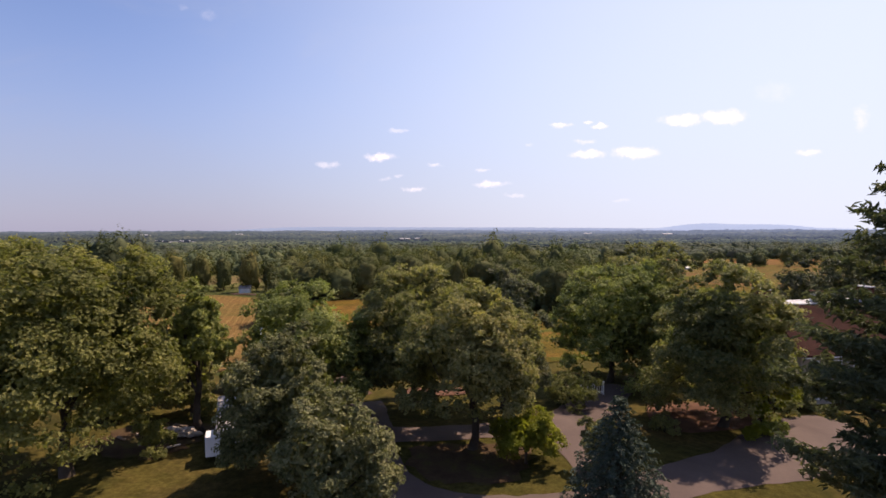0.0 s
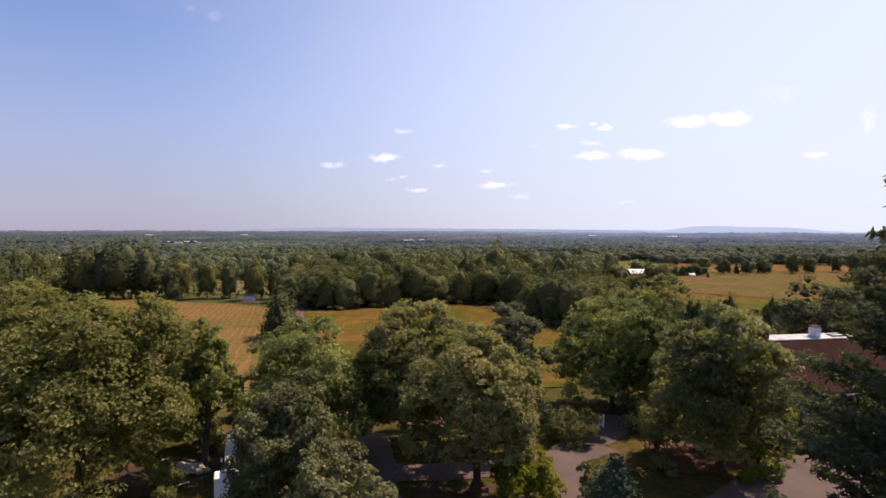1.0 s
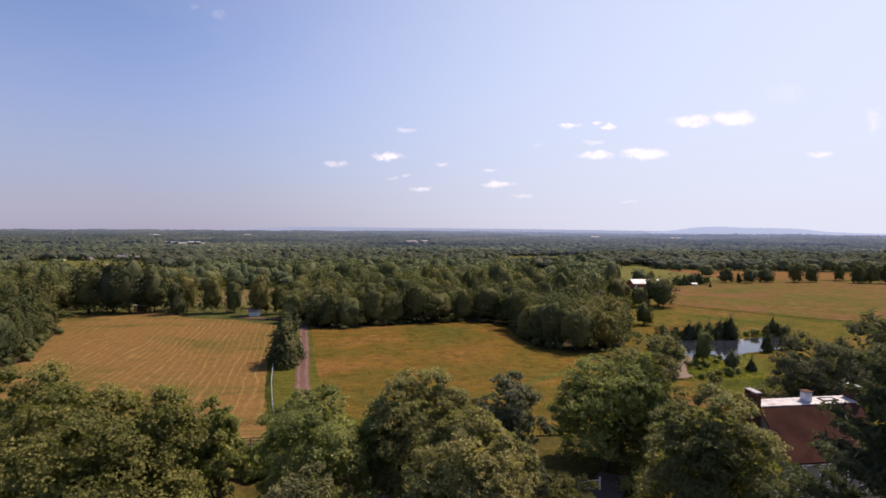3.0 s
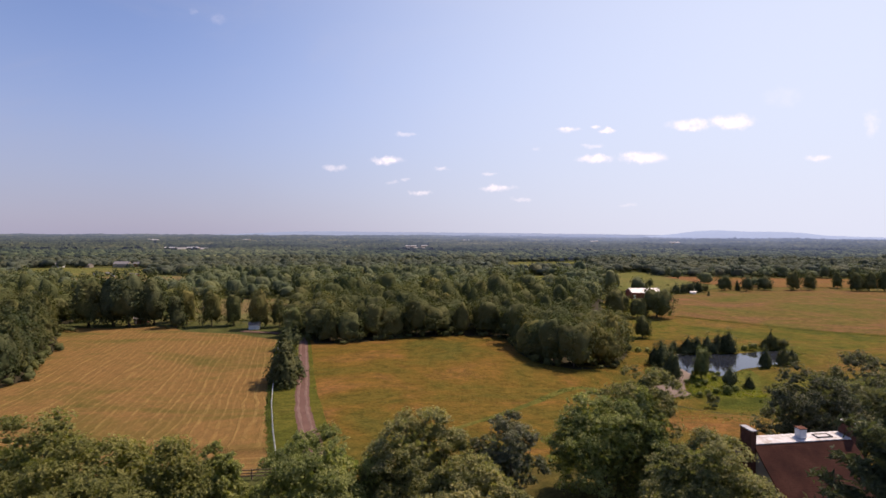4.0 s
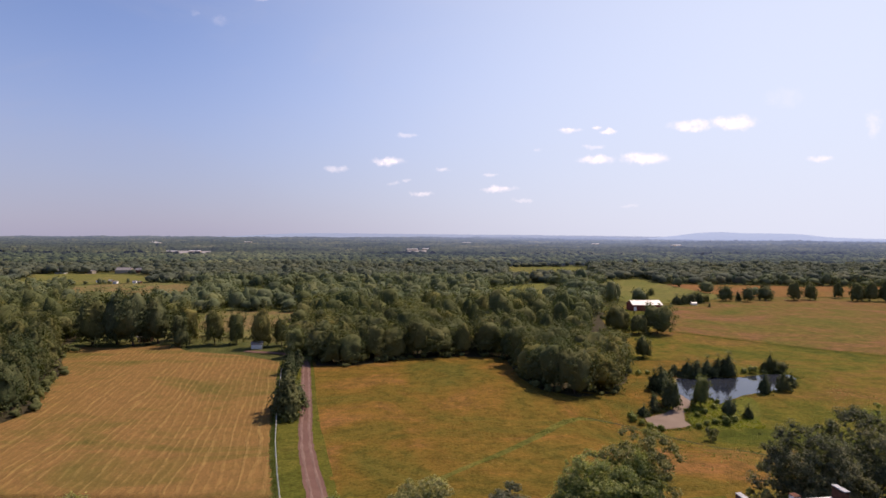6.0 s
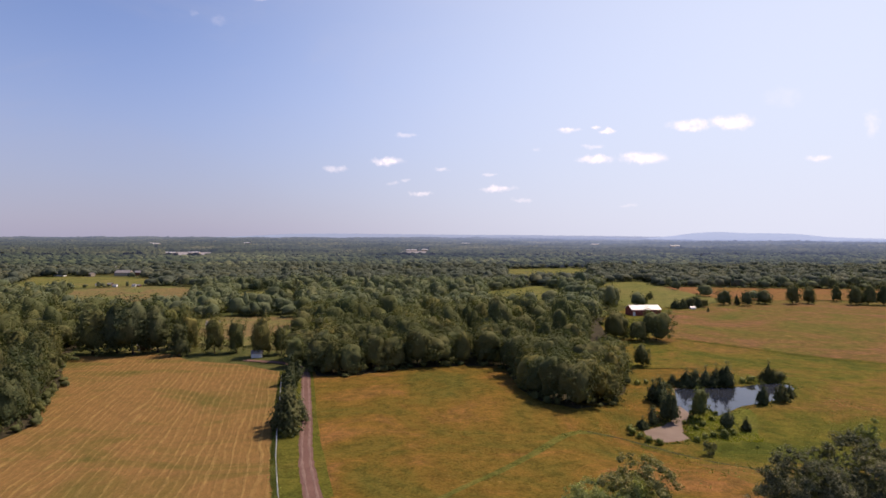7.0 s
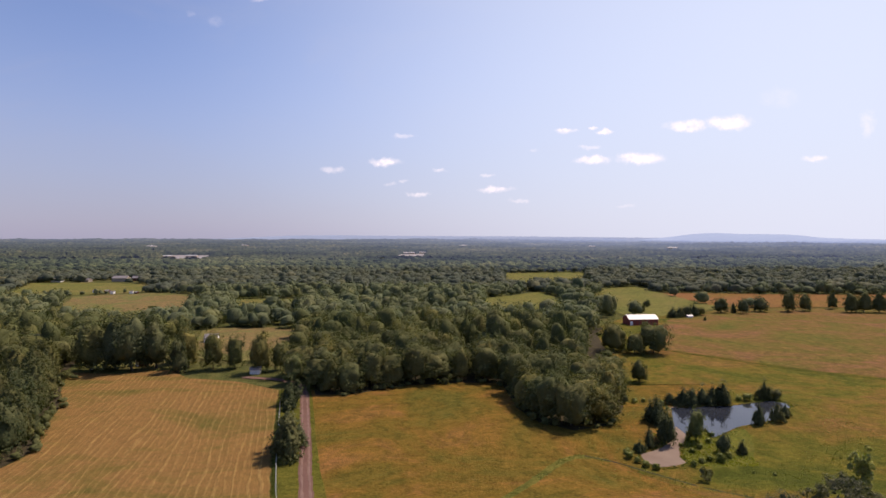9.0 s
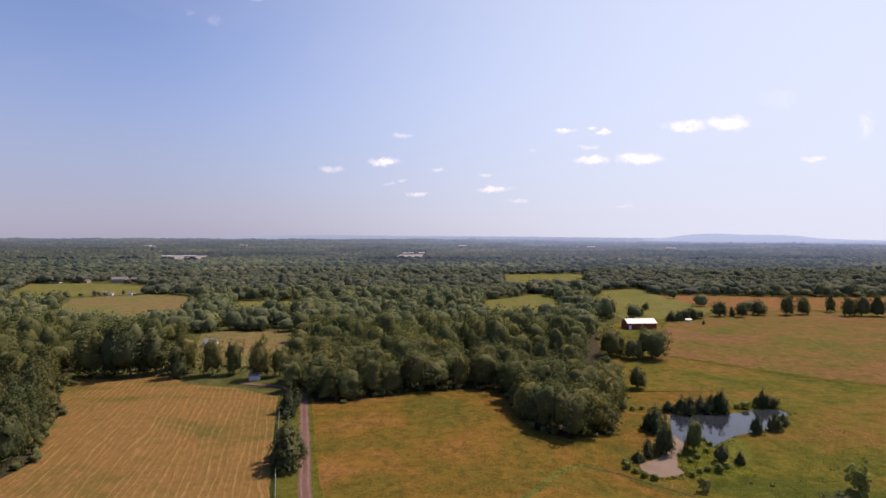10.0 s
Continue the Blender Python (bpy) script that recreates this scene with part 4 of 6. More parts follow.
# the yard's trees: name, x, y, height, width, crown's foot, masses, leaves, leaf size, material, label
YARD = [
    ("maple_tree", 2.0, 41.3, 13.0, 11.2, 3.6, 86, 34416, 0.27, LEAF_DARK, "broad green maple on the driveway island"),
    ("maple_tree", -3.2, 51.6, 13.7, 11.0, 2.0, 70, 26474, 0.27, LEAF_DARK, "tall dark green maple beside the driveway"),
    ("maple_tree", 5.7, 51.0, 13.7, 8.4, 3.0, 40, 14000, 0.27, LEAF_DEEP, "narrow dark maple behind a broader one"),
    ("maple_tree", -12.4, 49.4, 12.4, 12.2, 1.4, 70, 26474, 0.27, LEAF, "round green maple by the lane"),
    ("oak_tree", -26.4, 37.6, 16.2, 15.0, 2.8, 108, 42358, 0.28, LEAF_WARM, "large old oak with olive-gold crown"),
    ("oak_tree", -37.2, 42.5, 16.6, 12.0, 3.0, 67, 22502, 0.29, LEAF_WARM, "olive-green oak at the lawn's edge"),
    ("oak_tree", -20.7, 45.2, 13.0, 5.4, 5.6, 35, 11250, 0.27, LEAF, "slender tree with an open crooked crown"),
    ("linden_tree", -10.7, 36.6, 10.8, 8.2, 1.4, 75, 26474, 0.24, LEAF_DULL, "dense grey-green linden beside the trailer"),
    ("linden_tree", -6.6, 30.8, 8.2, 7.0, 0.8, 48, 17208, 0.22, LEAF_DULL, "low rounded grey-green tree by the driveway"),
    ("maple_tree", 23.6, 45.4, 14.2, 11.8, 1.3, 78, 30445, 0.27, LEAF_DARK, "dense dark maple in a mulch bed"),
    ("maple_tree", 18.8, 60.0, 13.8, 14.4, 0.6, 75, 26474, 0.29, LEAF, "spreading green maple with a forked trunk"),
    ("maple_tree", 24.4, 63.2, 16.2, 10.8, 0.6, 52, 17500, 0.29, LEAF_DARK, "tall green maple behind the driveway"),
    ("maple_tree", 49.0, 66.8, 15.6, 13.4, 0.6, 72, 23826, 0.29, LEAF_DEEP, "dark rounded maple behind the house"),
    ("maple_tree", 57.5, 69.5, 16.8, 12.6, 1.0, 64, 19855, 0.29, LEAF_DEEP, "green maple beyond the house"),
    ("maple_tree", 66.5, 66.0, 13.5, 12.0, 2.0, 54, 15884, 0.32, LEAF_DEEP, "green maple at the yard's far corner"),
    ("small_tree", 40.6, 65.4, 7.6, 4.6, 0.6, 20, 6618, 0.27, LEAF_DARK, "small dark tree against the house's rear"),
    ("dogwood_tree", 5.7, 38.8, 4.0, 5.4, 0.7, 26, 6883, 0.20, LEAF_LIME, "small yellow-green dogwood on the island"),
    ("small_tree", 29.8, 49.0, 6.6, 5.4, 0.6, 26, 9265, 0.22, LEAF_LIME, "yellow-green small tree before the house"),
    ("shrub", 12.6, 51.0, 3.2, 5.4, 0.1, 16, 3971, 0.18, LEAF_DARK, "dark clipped shrub by the driveway"),
    ("shrub", 10.6, 37.8, 3.6, 3.6, 0.2, 16, 4765, 0.18, LEAF_DULL, "pale green shrub behind the blue spruce"),
    ("shrub", 24.8, 42.8, 1.2, 2.2, 0.1, 10, 1853, 0.15, LEAF_LIME, "low yellow-green shrub in the mulch bed"),
    ("shrub", 26.6, 43.6, 1.4, 2.4, 0.1, 10, 1853, 0.15, LEAF, "low green shrub in the mulch bed"),
    ("shrub", 27.6, 46.4, 1.9, 2.4, 0.1, 10, 2117, 0.16, LEAF_LIME, "yellow-green shrub at the driveway's edge"),
    ("shrub", -8.9, 58.0, 2.0, 2.6, 0.1, 10, 1984, 0.18, LEAF_DARK, "dark round shrub on the lawn"),
    ("shrub", 33.5, 50.2, 3.2, 3.4, 0.1, 14, 3308, 0.18, LEAF_DULL, "grey-green shrub against the house wall"),
    ("shrub", 18.2, 44.4, 1.6, 2.6, 0.1, 10, 2117, 0.16, LEAF_DARK, "dark shrub at the mulch bed's tip"),
    ("small_tree", -23.4, 49.5, 5.9, 4.8, 0.3, 24, 7000, 0.25, LEAF_DARK, "small dark tree behind the white trailer"),
    ("small_tree", -28.6, 49.5, 5.4, 6.0, 0.3, 24, 7000, 0.25, LEAF_DARK, "low dark tree behind the big oak"),
    ("hedge_tree", -27.6, 56.0, 7.0, 7.4, 0.4, 26, 9265, 0.29, LEAF_DARK, "dark bushy tree along the field fence"),
    ("hedge_tree", -22.4, 58.0, 2.6, 4.4, 0.3, 24, 8603, 0.29, LEAF, "bushy green tree along the field fence"),
    ("hedge_tree", -17.4, 57.0, 3.0, 4.2, 0.3, 22, 7412, 0.27, LEAF_DARK, "low dark tree along the field fence"),
    ("hedge_tree", -35.0, 56.5, 7.4, 8.0, 0.4, 28, 9265, 0.30, LEAF, "bushy green tree along the field fence"),
    ("shrub", -22.2, 41.0, 2.6, 3.0, 0.2, 14, 3441, 0.18, LEAF_WARM, "shrub sprouting beside the stone pile"),
    ("young_tree", 94.0, 111.6, 10.2, 5.6, 0.8, 24, 6883, 0.33, LEAF, "slim young tree alone in the pasture"),
    ("small_tree", 63.0, 120.2, 3.7, 3.6, 0.7, 12, 1720, 0.22, LEAF_DULL, "small thin tree in pasture near the pond"),
]
for i_, (n_, x_, y_, h_, w_, b_, k_, t_, s_, m_, l_) in enumerate(YARD):
    tree_of(n_, broadleaf_meshes(h_, w_, b_, k_, t_, s_, m_, 100 + i_, limbs=11 if h_ > 10 else 6), at(x_, y_, 37 * i_), l_, "shrub" if n_ == "shrub" else "tree")
tree_of("blue_spruce", spruce_meshes(7.6, 7.4, 30, 18, 0.27, BLUE_NEEDLE, 11, power=0.72, clump=34), at(9.7, 31.2), "blue-green spruce beside the driveway")
tree_of("white_pine", pine_meshes(24.0, 14.6, NEEDLE, 12), at(26.0, 26.4), "tall dark white pine with sweeping limbs")

# trees of the fields: name, x, y, height, width, kind, label
def cedar_meshes(seed, leaders):
    """A bushy cedar, 10 m high: a few pointed leaders grown together, ragged with upright sprays."""
    r = np.random.default_rng(seed)
    pieces = []
    for i in range(leaders):
        a, off = 2.4 * i + r.uniform(0, 0.8), 0.0 if i == 0 else r.uniform(1.0, 2.0)
        v, f = leafy_crown(2, 10 * (1.0 if i == 0 else r.uniform(0.55, 0.86)), r.uniform(4.4, 5.4) if i == 0 else r.uniform(3.0, 4.2), -0.3, 14, 46, 460, 0.50, r, 0.95)
        pieces.append((v + np.array([math.cos(a) * off, math.sin(a) * off, 0]), f))
    v, f = joined(pieces)
    tv, tf = tube_arrays([(0, 0, -0.2), (0, 0, 5.0), (0.02, 0, 9.0)], [0.23, 0.12, 0.01], 6)
    return mesh_np("crown", v, f, CEDAR, True), mesh_np("trunk", tv, tf, BARK, True)


CEDARS = [cedar_meshes(31 + k, 3 + k % 2) for k in range(4)]
ROUND = [afar_meshes(10, 9.6, -0.2, 26, 64, 1600, 0.44, WOODS, 41 + k, 0.22) for k in range(6)]
TALL = [afar_meshes(10, 6.4, -0.2, 22, 56, 1400, 0.36, WOODS, 51 + k, 0.2, 0.16) for k in range(4)]
DARKPINE = [afar_meshes(10, 7.0, -0.1, 14, 70, 1200, 0.44, CEDAR, 61 + k, 0.2, 0.32) for k in range(2)]
DUSK = [afar_meshes(10, 6.6, -0.2, 16, 80, 1300, 0.42, DUSKY, 81 + k, 0.2, 0.30) for k in range(4)]
PALE = [afar_meshes(10, 6.6, -0.2, 20, 50, 1300, 0.38, PALE_LEAF, 91 + k, 0.2, 0.10) for k in range(2)]
BUSH = [afar_meshes(4, 5, 0.0, 12, 30, 340, 0.34, SHRUB, 71 + k, 0.08) for k in range(3)]
FIELD = [
    ("cedar_tree", -40.2, 126.8, 13.6, 9.4, "c", "tall dark cedar between fence and lane"),
    ("cedar_tree", -42.6, 133.4, 12.0, 8.4, "c", "dark cedar between fence and lane"),
    ("cedar_tree", -53.8, 172.4, 9.4, 8.0, "c", "dark cedar by the lane"),
    ("cedar_tree", -51.8, 166.0, 7.0, 5.0, "c", "small dark cedar by the lane"),
    ("willow_tree", -60.5, 199.3, 12.6, 9.0, "w", "pale rounded tree at the lane's bend"),
    ("farm_tree", -103.2, 223.5, 17.0, 10.5, "r", "rounded shade tree by the farm yard"),
    ("farm_tree", -94.3, 225.0, 15.8, 9.0, "r", "rounded shade tree by the farm yard"),
    ("farm_tree", -80.6, 217.5, 19.6, 10.6, "t", "tall shade tree beside a white shed"),
    ("farm_tree", -73.0, 222.0, 14.0, 8.0, "r", "shade tree beside a white shed"),
    ("farm_pine", -156.0, 221.0, 24.0, 15.0, "p", "tall dark pine at the hay field's edge"),
    ("farm_pine", -147.0, 224.0, 25.5, 15.0, "p", "tall dark pine at the hay field's edge"),
    ("farm_pine", -138.0, 221.0, 27.0, 15.0, "p", "tall dark pine at the hay field's edge"),
    ("farm_pine", -130.0, 226.0, 25.0, 13.0, "p", "tall dark pine at the hay field's edge"),
    ("farm_tree", -116.6, 228.0, 17.5, 10.5, "r", "dark shade tree by the farm yard"),
    ("farm_tree", -122.6, 236.0, 18.5, 11.5, "r", "dark shade tree by the farm yard"),
    ("pasture_tree", 234.9, 431, 14.4, 13.2, "r", "round tree on the far pasture fence line"),
    ("pasture_tree", 245.1, 431, 9.6, 5.8, "c", "small dark tree on the far fence line"),
    ("pasture_tree", 249.9, 425, 13.7, 8.6, "p", "pointed dark tree on the far fence line"),
    ("pasture_tree", 273.6, 439, 14.7, 13.4, "p", "broad dark tree on the far fence line"),
    ("pasture_tree", 298.3, 440, 20.5, 11.8, "t", "tall tree on the far fence line"),
    ("pasture_tree", 315.1, 444, 18.6, 11.9, "t", "tall tree on the far fence line"),
    ("pasture_tree", 353.1, 462, 17.0, 9.8, "t", "tall dark tree on the far fence line"),
    ("pasture_tree", 362, 450, 8.0, 7.0, "r", "small tree on the far fence line"),
    ("pasture_tree", 350, 436, 19.0, 13.0, "t", "dark tree of the far grove"),
    ("pasture_tree", 362, 438, 20.9, 13.0, "t", "dark tree of the far grove"),
    ("pasture_tree", 374, 437, 20.0, 13.0, "t", "dark tree of the far grove"),
    ("pasture_tree", 384, 432, 17.0, 13.0, "r", "dark tree of the far grove"),
    ("pasture_tree", 396, 428, 15.0, 13.0, "r", "dark tree of the far grove"),
    ("lone_tree", 80.8, 209.4, 11.2, 7.4, "t", "dark lone tree in the pasture"),
    ("oak_tree", 109.5, 264.5, 16.8, 17.5, "r", "big dark oak at the wood's corner"),
    ("oak_tree", 90.5, 270, 16.4, 15.5, "r", "rounded oak at the wood's edge"),
    ("oak_tree", 99.0, 263, 11.6, 11.5, "r", "lower tree at the wood's edge"),
    ("cedar_tree", 68.0, 160.6, 8.8, 6.8, "c", "dark cedar on the pond's west bank"),
    ("cedar_tree", 66.4, 157.4, 7.0, 4.6, "c", "dark cedar on the pond's west bank"),
    ("cedar_tree", 62.9, 142.6, 9.6, 5.2, "c", "tall dark cedar at the pond's edge"),
    ("cedar_tree", 65.4, 147.4, 9.0, 4.8, "c", "tall dark cedar at the pond's edge"),
    ("cedar_tree", 57.4, 140.8, 5.8, 3.8, "c", "small dark cedar at the pond's edge"),
    ("cedar_tree", 53.6, 137.4, 3.2, 3.6, "c", "low dark cedar at the pond's edge"),
    ("pond_tree", 72.6, 144.4, 9.8, 5.4, "w", "light green tree on the pond's spit"),
    ("cedar_tree", 83.2, 175.4, 6.4, 5.6, "c", "dark cedar in the row behind the pond"),
    ("cedar_tree", 86.8, 175.9, 6.8, 5.6, "c", "dark cedar in the row behind the pond"),
    ("cedar_tree", 90.4, 176.4, 7.2, 5.6, "c", "dark cedar in the row behind the pond"),
    ("cedar_tree", 94.2, 176.6, 7.4, 5.6, "c", "dark cedar in the row behind the pond"),
    ("cedar_tree", 98.2, 177.0, 8.4, 6.4, "c", "bushy dark cedar behind the pond"),
    ("cedar_tree", 79.4, 177.0, 4.6, 4.6, "c", "low dark cedar behind the pond"),
    ("cedar_tree", 115.8, 182.0, 7.8, 5.4, "c", "dark cedar at the pond's far end"),
    ("cedar_tree", 119.6, 182.0, 4.4, 5.4, "r", "round dark tree at the pond's far end"),
    ("cedar_tree", 98.8, 157.4, 6.8, 4.2, "c", "dark cedar on the pond's near bank"),
    ("cedar_tree", 106.0, 159.8, 6.5, 4.0, "c", "dark cedar on the pond's near bank"),
    ("cedar_tree", 111.4, 163.8, 5.0, 3.8, "c", "small dark cedar on the pond's near bank"),
    ("cedar_tree", 76.4, 136.6, 5.6, 3.9, "p", "pointed young conifer by the pond"),
    ("cedar_tree", 81.0, 135.8, 3.9, 2.9, "c", "small cedar by the pond"),
    ("barn_tree", 159.0, 424, 8.4, 7.0, "r", "round tree behind the barn"),
    ("barn_tree", 167.0, 430, 8.0, 7.0, "r", "round tree behind the barn"),
    ("barn_tree", 187.0, 470, 7.6, 7.6, "r", "round tree in the green pasture"),
    ("barn_tree", 181.0, 402, 8.6, 9.0, "c", "dark tree in the row beside the barn"),
    ("barn_tree", 187.0, 404, 9.4, 8.0, "c", "dark tree in the row beside the barn"),
    ("barn_tree", 194.0, 407, 9.8, 8.0, "p", "dark tree in the row beside the barn"),
    ("barn_tree", 202.0, 411, 11.0, 8.0, "c", "dark tree in the row beside the barn"),
    ("barn_tree", 210.0, 416, 7.0, 9.0, "r", "low tree in the row beside the barn"),
    ("barn_tree", 197.5, 384, 4.0, 2.6, "c", "tiny dark tree alone in pasture"),
]
KINDS = {"c": (CEDARS, 10, 5.6), "r": (ROUND, 10, 9.6), "t": (TALL, 10, 6.4), "p": (DARKPINE, 10, 6.0), "w": (PALE, 10, 6.6)}
for i_, (n_, x_, y_, h_, w_, k_, l_) in enumerate(FIELD):
    meshes_, hh, ww = KINDS[k_]
    tree_of(n_, meshes_[i_ % len(meshes_)], at(x_, y_, 53 * i_, w_ / ww, h_ / hh), l_)
BUSHES = [(108.6, 180.2, 1.25), (105.5, 180.2, 0.9), (72.7, 130.8, 1.1), (69.8, 131.3, 0.7), (67.3, 130.4, 0.65), (64.2, 128.4, 0.7), (71.0, 139.0, 0.7), (67.7, 136.6, 0.6),
          (76.0, 133.2, 0.8), (49.0, 133.0, 0.9), (49.6, 135.8, 0.75), (50.3, 130.4, 0.75), (51.7, 128.2, 0.7), (53.6, 126.4, 0.75), (75.6, 143.2, 0.7), (79.0, 147.6, 0.6), (75.4, 149.0, 0.7),
          (68.1, 180.2, 0.9), (71.7, 181.5, 0.7), (79.6, 178.6, 0.9), (76.5, 177.5, 0.8), (66.5, 140.6, 0.5), (81.0, 122.0, 0.4), (77.0, 124.0, 0.35), (70.2, 144.6, 0.6)]
for i_, (x_, y_, s_) in enumerate(BUSHES):
    tree_of("pond_shrub", BUSH[i_ % 3], at(x_, y_, 70 * i_, s_ * 0.66, s_ * 0.60), "rounded green shrub on the pond's bank", "shrub", "shrubs round the pond")

# ---- woods ----
WEDGE = 0.91


def wooded(x, y):
    """Where woods stand: all but the fields, the yard and the pond's pasture."""
    ok = y > 60
    for edge in [HAY_EDGE, VERGE_EDGE, MEADOW_W, PASTURE_EDGE] + [f[1] for f in FAR_FIELDS]:
        ok &= ~inside(edge, x, y)
    for edge in CLEAR:
        ok &= ~inside(edge, x, y)
    return ok


# the near meadow ends at the wood's edge
WOOD_EDGE = [(-47.5, 183.5), (-34.2, 183.5), (-14.5, 195.8), (9.8, 200), (22.5, 201), (24.5, 168), (29, 155.5), (38.5, 149.4), (53, 157), (61.5, 173), (74, 209), (84, 258), (96, 320)]
MEADOW_W = [(-12, 64), (-16.4, 74.7), (-38, 144.4), (-50, 183.5)] + WOOD_EDGE + [(120, 330), (120, 205), (60, 92), (46, 60)]
CLEAR = [[(-30, 64), (-68, 192), (-45, 192), (-10, 64)], [(-110, 40), (-110, 118), (-30, 118), (60, 118), (60, 40)], [(-112, 206), (-66, 192), (-60, 206), (-70, 232), (-112, 236)], [(108, 345), (108, 400), (175, 413), (180, 380), (150, 340)],
         [(-175, 215), (-118, 218), (-118, 238), (-175, 236)], [(-150, 236), (-62, 205), (-60, 232), (-74, 242), (-96, 345), (-165, 345)], [(-205, 385), (-265, 382), (-330, 420), (-300, 375), (-215, 350)],
         [(-560, 798), (-480, 785), (-474, 832), (-560, 836)], [(-526, 602), (-454, 602), (-368, 632), (-356, 626), (-431, 590), (-395, 535), (-470, 535)]]


def scatter(y0, y1, gap, seed, jitter=0.62):
    """Places on a loose grid within the wedge that the valley opens."""
    r = np.random.default_rng(seed)
    ys = np.arange(y0, y1, gap)
    out = []
    for i, y in enumerate(ys):
        half = y * WEDGE + 30
        xs = np.arange(-half, half, gap) + (i % 2) * gap / 2
        out.append(np.stack([xs, np.full(len(xs), y)], 1))
    p = np.concatenate(out)
    p += r.uniform(-jitter, jitter, p.shape) * gap
    return p[wooded(p[:, 0], p[:, 1])], r


def ranked(p):
    """The wood's own edge first: distance to the open fields' heart."""
    return p[np.argsort(p[:, 1] + 0.25 * np.abs(p[:, 0] + 20))]


def from_line(p, line):
    """Least distance of each place from a line of points."""
    q = np.array(line, float)
    t = np.linspace(0, 1, 12)[:, None]
    dense = np.concatenate([a + (b - a) * t for a, b in zip(q, q[1:])])
    return np.min(np.hypot(p[:, None, 0] - dense[None, :, 0], p[:, None, 1] - dense[None, :, 1]), axis=1)


def front_row(line, gap, back, r):
    """Trees that stand shoulder to shoulder along the wood's edge, a little behind its line."""
    q = np.array(line, float)
    s = np.concatenate([[0], np.cumsum(np.hypot(*np.diff(q, axis=0).T))])
    t = np.arange(gap / 2, s[-1], gap) + r.uniform(-0.2, 0.2, len(np.arange(gap / 2, s[-1], gap))) * gap
    x, y = np.interp(t, s, q[:, 0]), np.interp(t, s, q[:, 1])
    dx, dy = np.interp(t + 3, s, q[:, 0]) - np.interp(t - 3, s, q[:, 0]), np.interp(t + 3, s, q[:, 1]) - np.interp(t - 3, s, q[:, 1])
    n = np.hypot(dx, dy) + 1e-6
    k = back * r.uniform(0.8, 1.3, len(t))
    return np.stack([x - dy / n * k, y + dx / n * k], 1)


WOOD_LINE = [WOOD_EDGE[0]] + WOOD_EDGE[1:11]
near_p, r_ = scatter(112, 330, 10.4, 5)
near_p = ranked(near_p[(from_line(near_p, WOOD_LINE) > 8.5)])
row_p = front_row(WOOD_LINE, 9.0, 4.6, r_)
WEST_LINE = [(-166, 219), (-150, 193), (-132, 168), (-120, 145), (-110.5, 132), (-109.5, 118), (-109.5, 78)]
near_p = near_p[from_line(near_p, WEST_LINE) > 7.0]
row_p = np.concatenate([row_p, front_row(WEST_LINE, 7.0, -4.2, r_)])
edge_p, deep_p = np.concatenate([row_p, near_p[:100]]), near_p[100:]
WOOD_KINDS = ROUND + TALL[:2]
for i_, (x_, y_) in enumerate(edge_p):
    k_ = int(r_.integers(0, 8))
    h_ = r_.uniform(11.5, 18.0) * (1.0 if y_ > 140 else 0.92)
    w_ = r_.uniform(12.0, 18.0) if k_ < 6 else r_.uniform(8.5, 11.5)
    turn_ = float(r_.uniform(0, 360))
    if x_ < -95:
        tree_of("wood_tree", DUSK[k_ % 4], at(float(x_), float(y_), turn_, r_.uniform(8.5, 11.5) / 6.6, h_ * 1.08 / 10), "dusky upright tree of the western wood's edge", "tree", "trees of the western wood's edge")
    else:
        tree_of("wood_tree", WOOD_KINDS[k_], at(float(x_), float(y_), turn_, w_ / (9.6 if k_ < 6 else 6.4), h_ / 10), "leafy green tree at the wood's edge", "tree", "trees of the wood's edge")


def along_edge(line, n, spread, seed):
    r = np.random.default_rng(seed)
    q = np.array(line, float)
    s = np.concatenate([[0], np.cumsum(np.hypot(*np.diff(q, axis=0).T))])
    t = r.uniform(0, s[-1], n)
    return list(np.stack([np.interp(t, s, q[:, 0]), np.interp(t, s, q[:, 1])], 1) + r.normal(0, spread, (n, 2)))


# forest floor, coloured extra dark to carry the shadow at the wood's foot
laid("wood_floor", [(-47.5, 183)] + WOOD_EDGE[1:] + [(108, 345), (100, 420), (40, 405), (-60, 405), (-62, 300), (-60, 215)], 0.075, 12, LITTER, "leaf litter under the wood, darkened for its shade", "ground")
laid("wood_floor", [(-108.5, 60), (-108, 118), (-109, 132), (-118.5, 145), (-130.5, 168), (-148.5, 193), (-165, 217), (-175, 240), (-260, 300), (-300, 200), (-200, 60)], 0.075, 12, LITTER, "leaf litter under the wood, darkened for its shade", "ground")


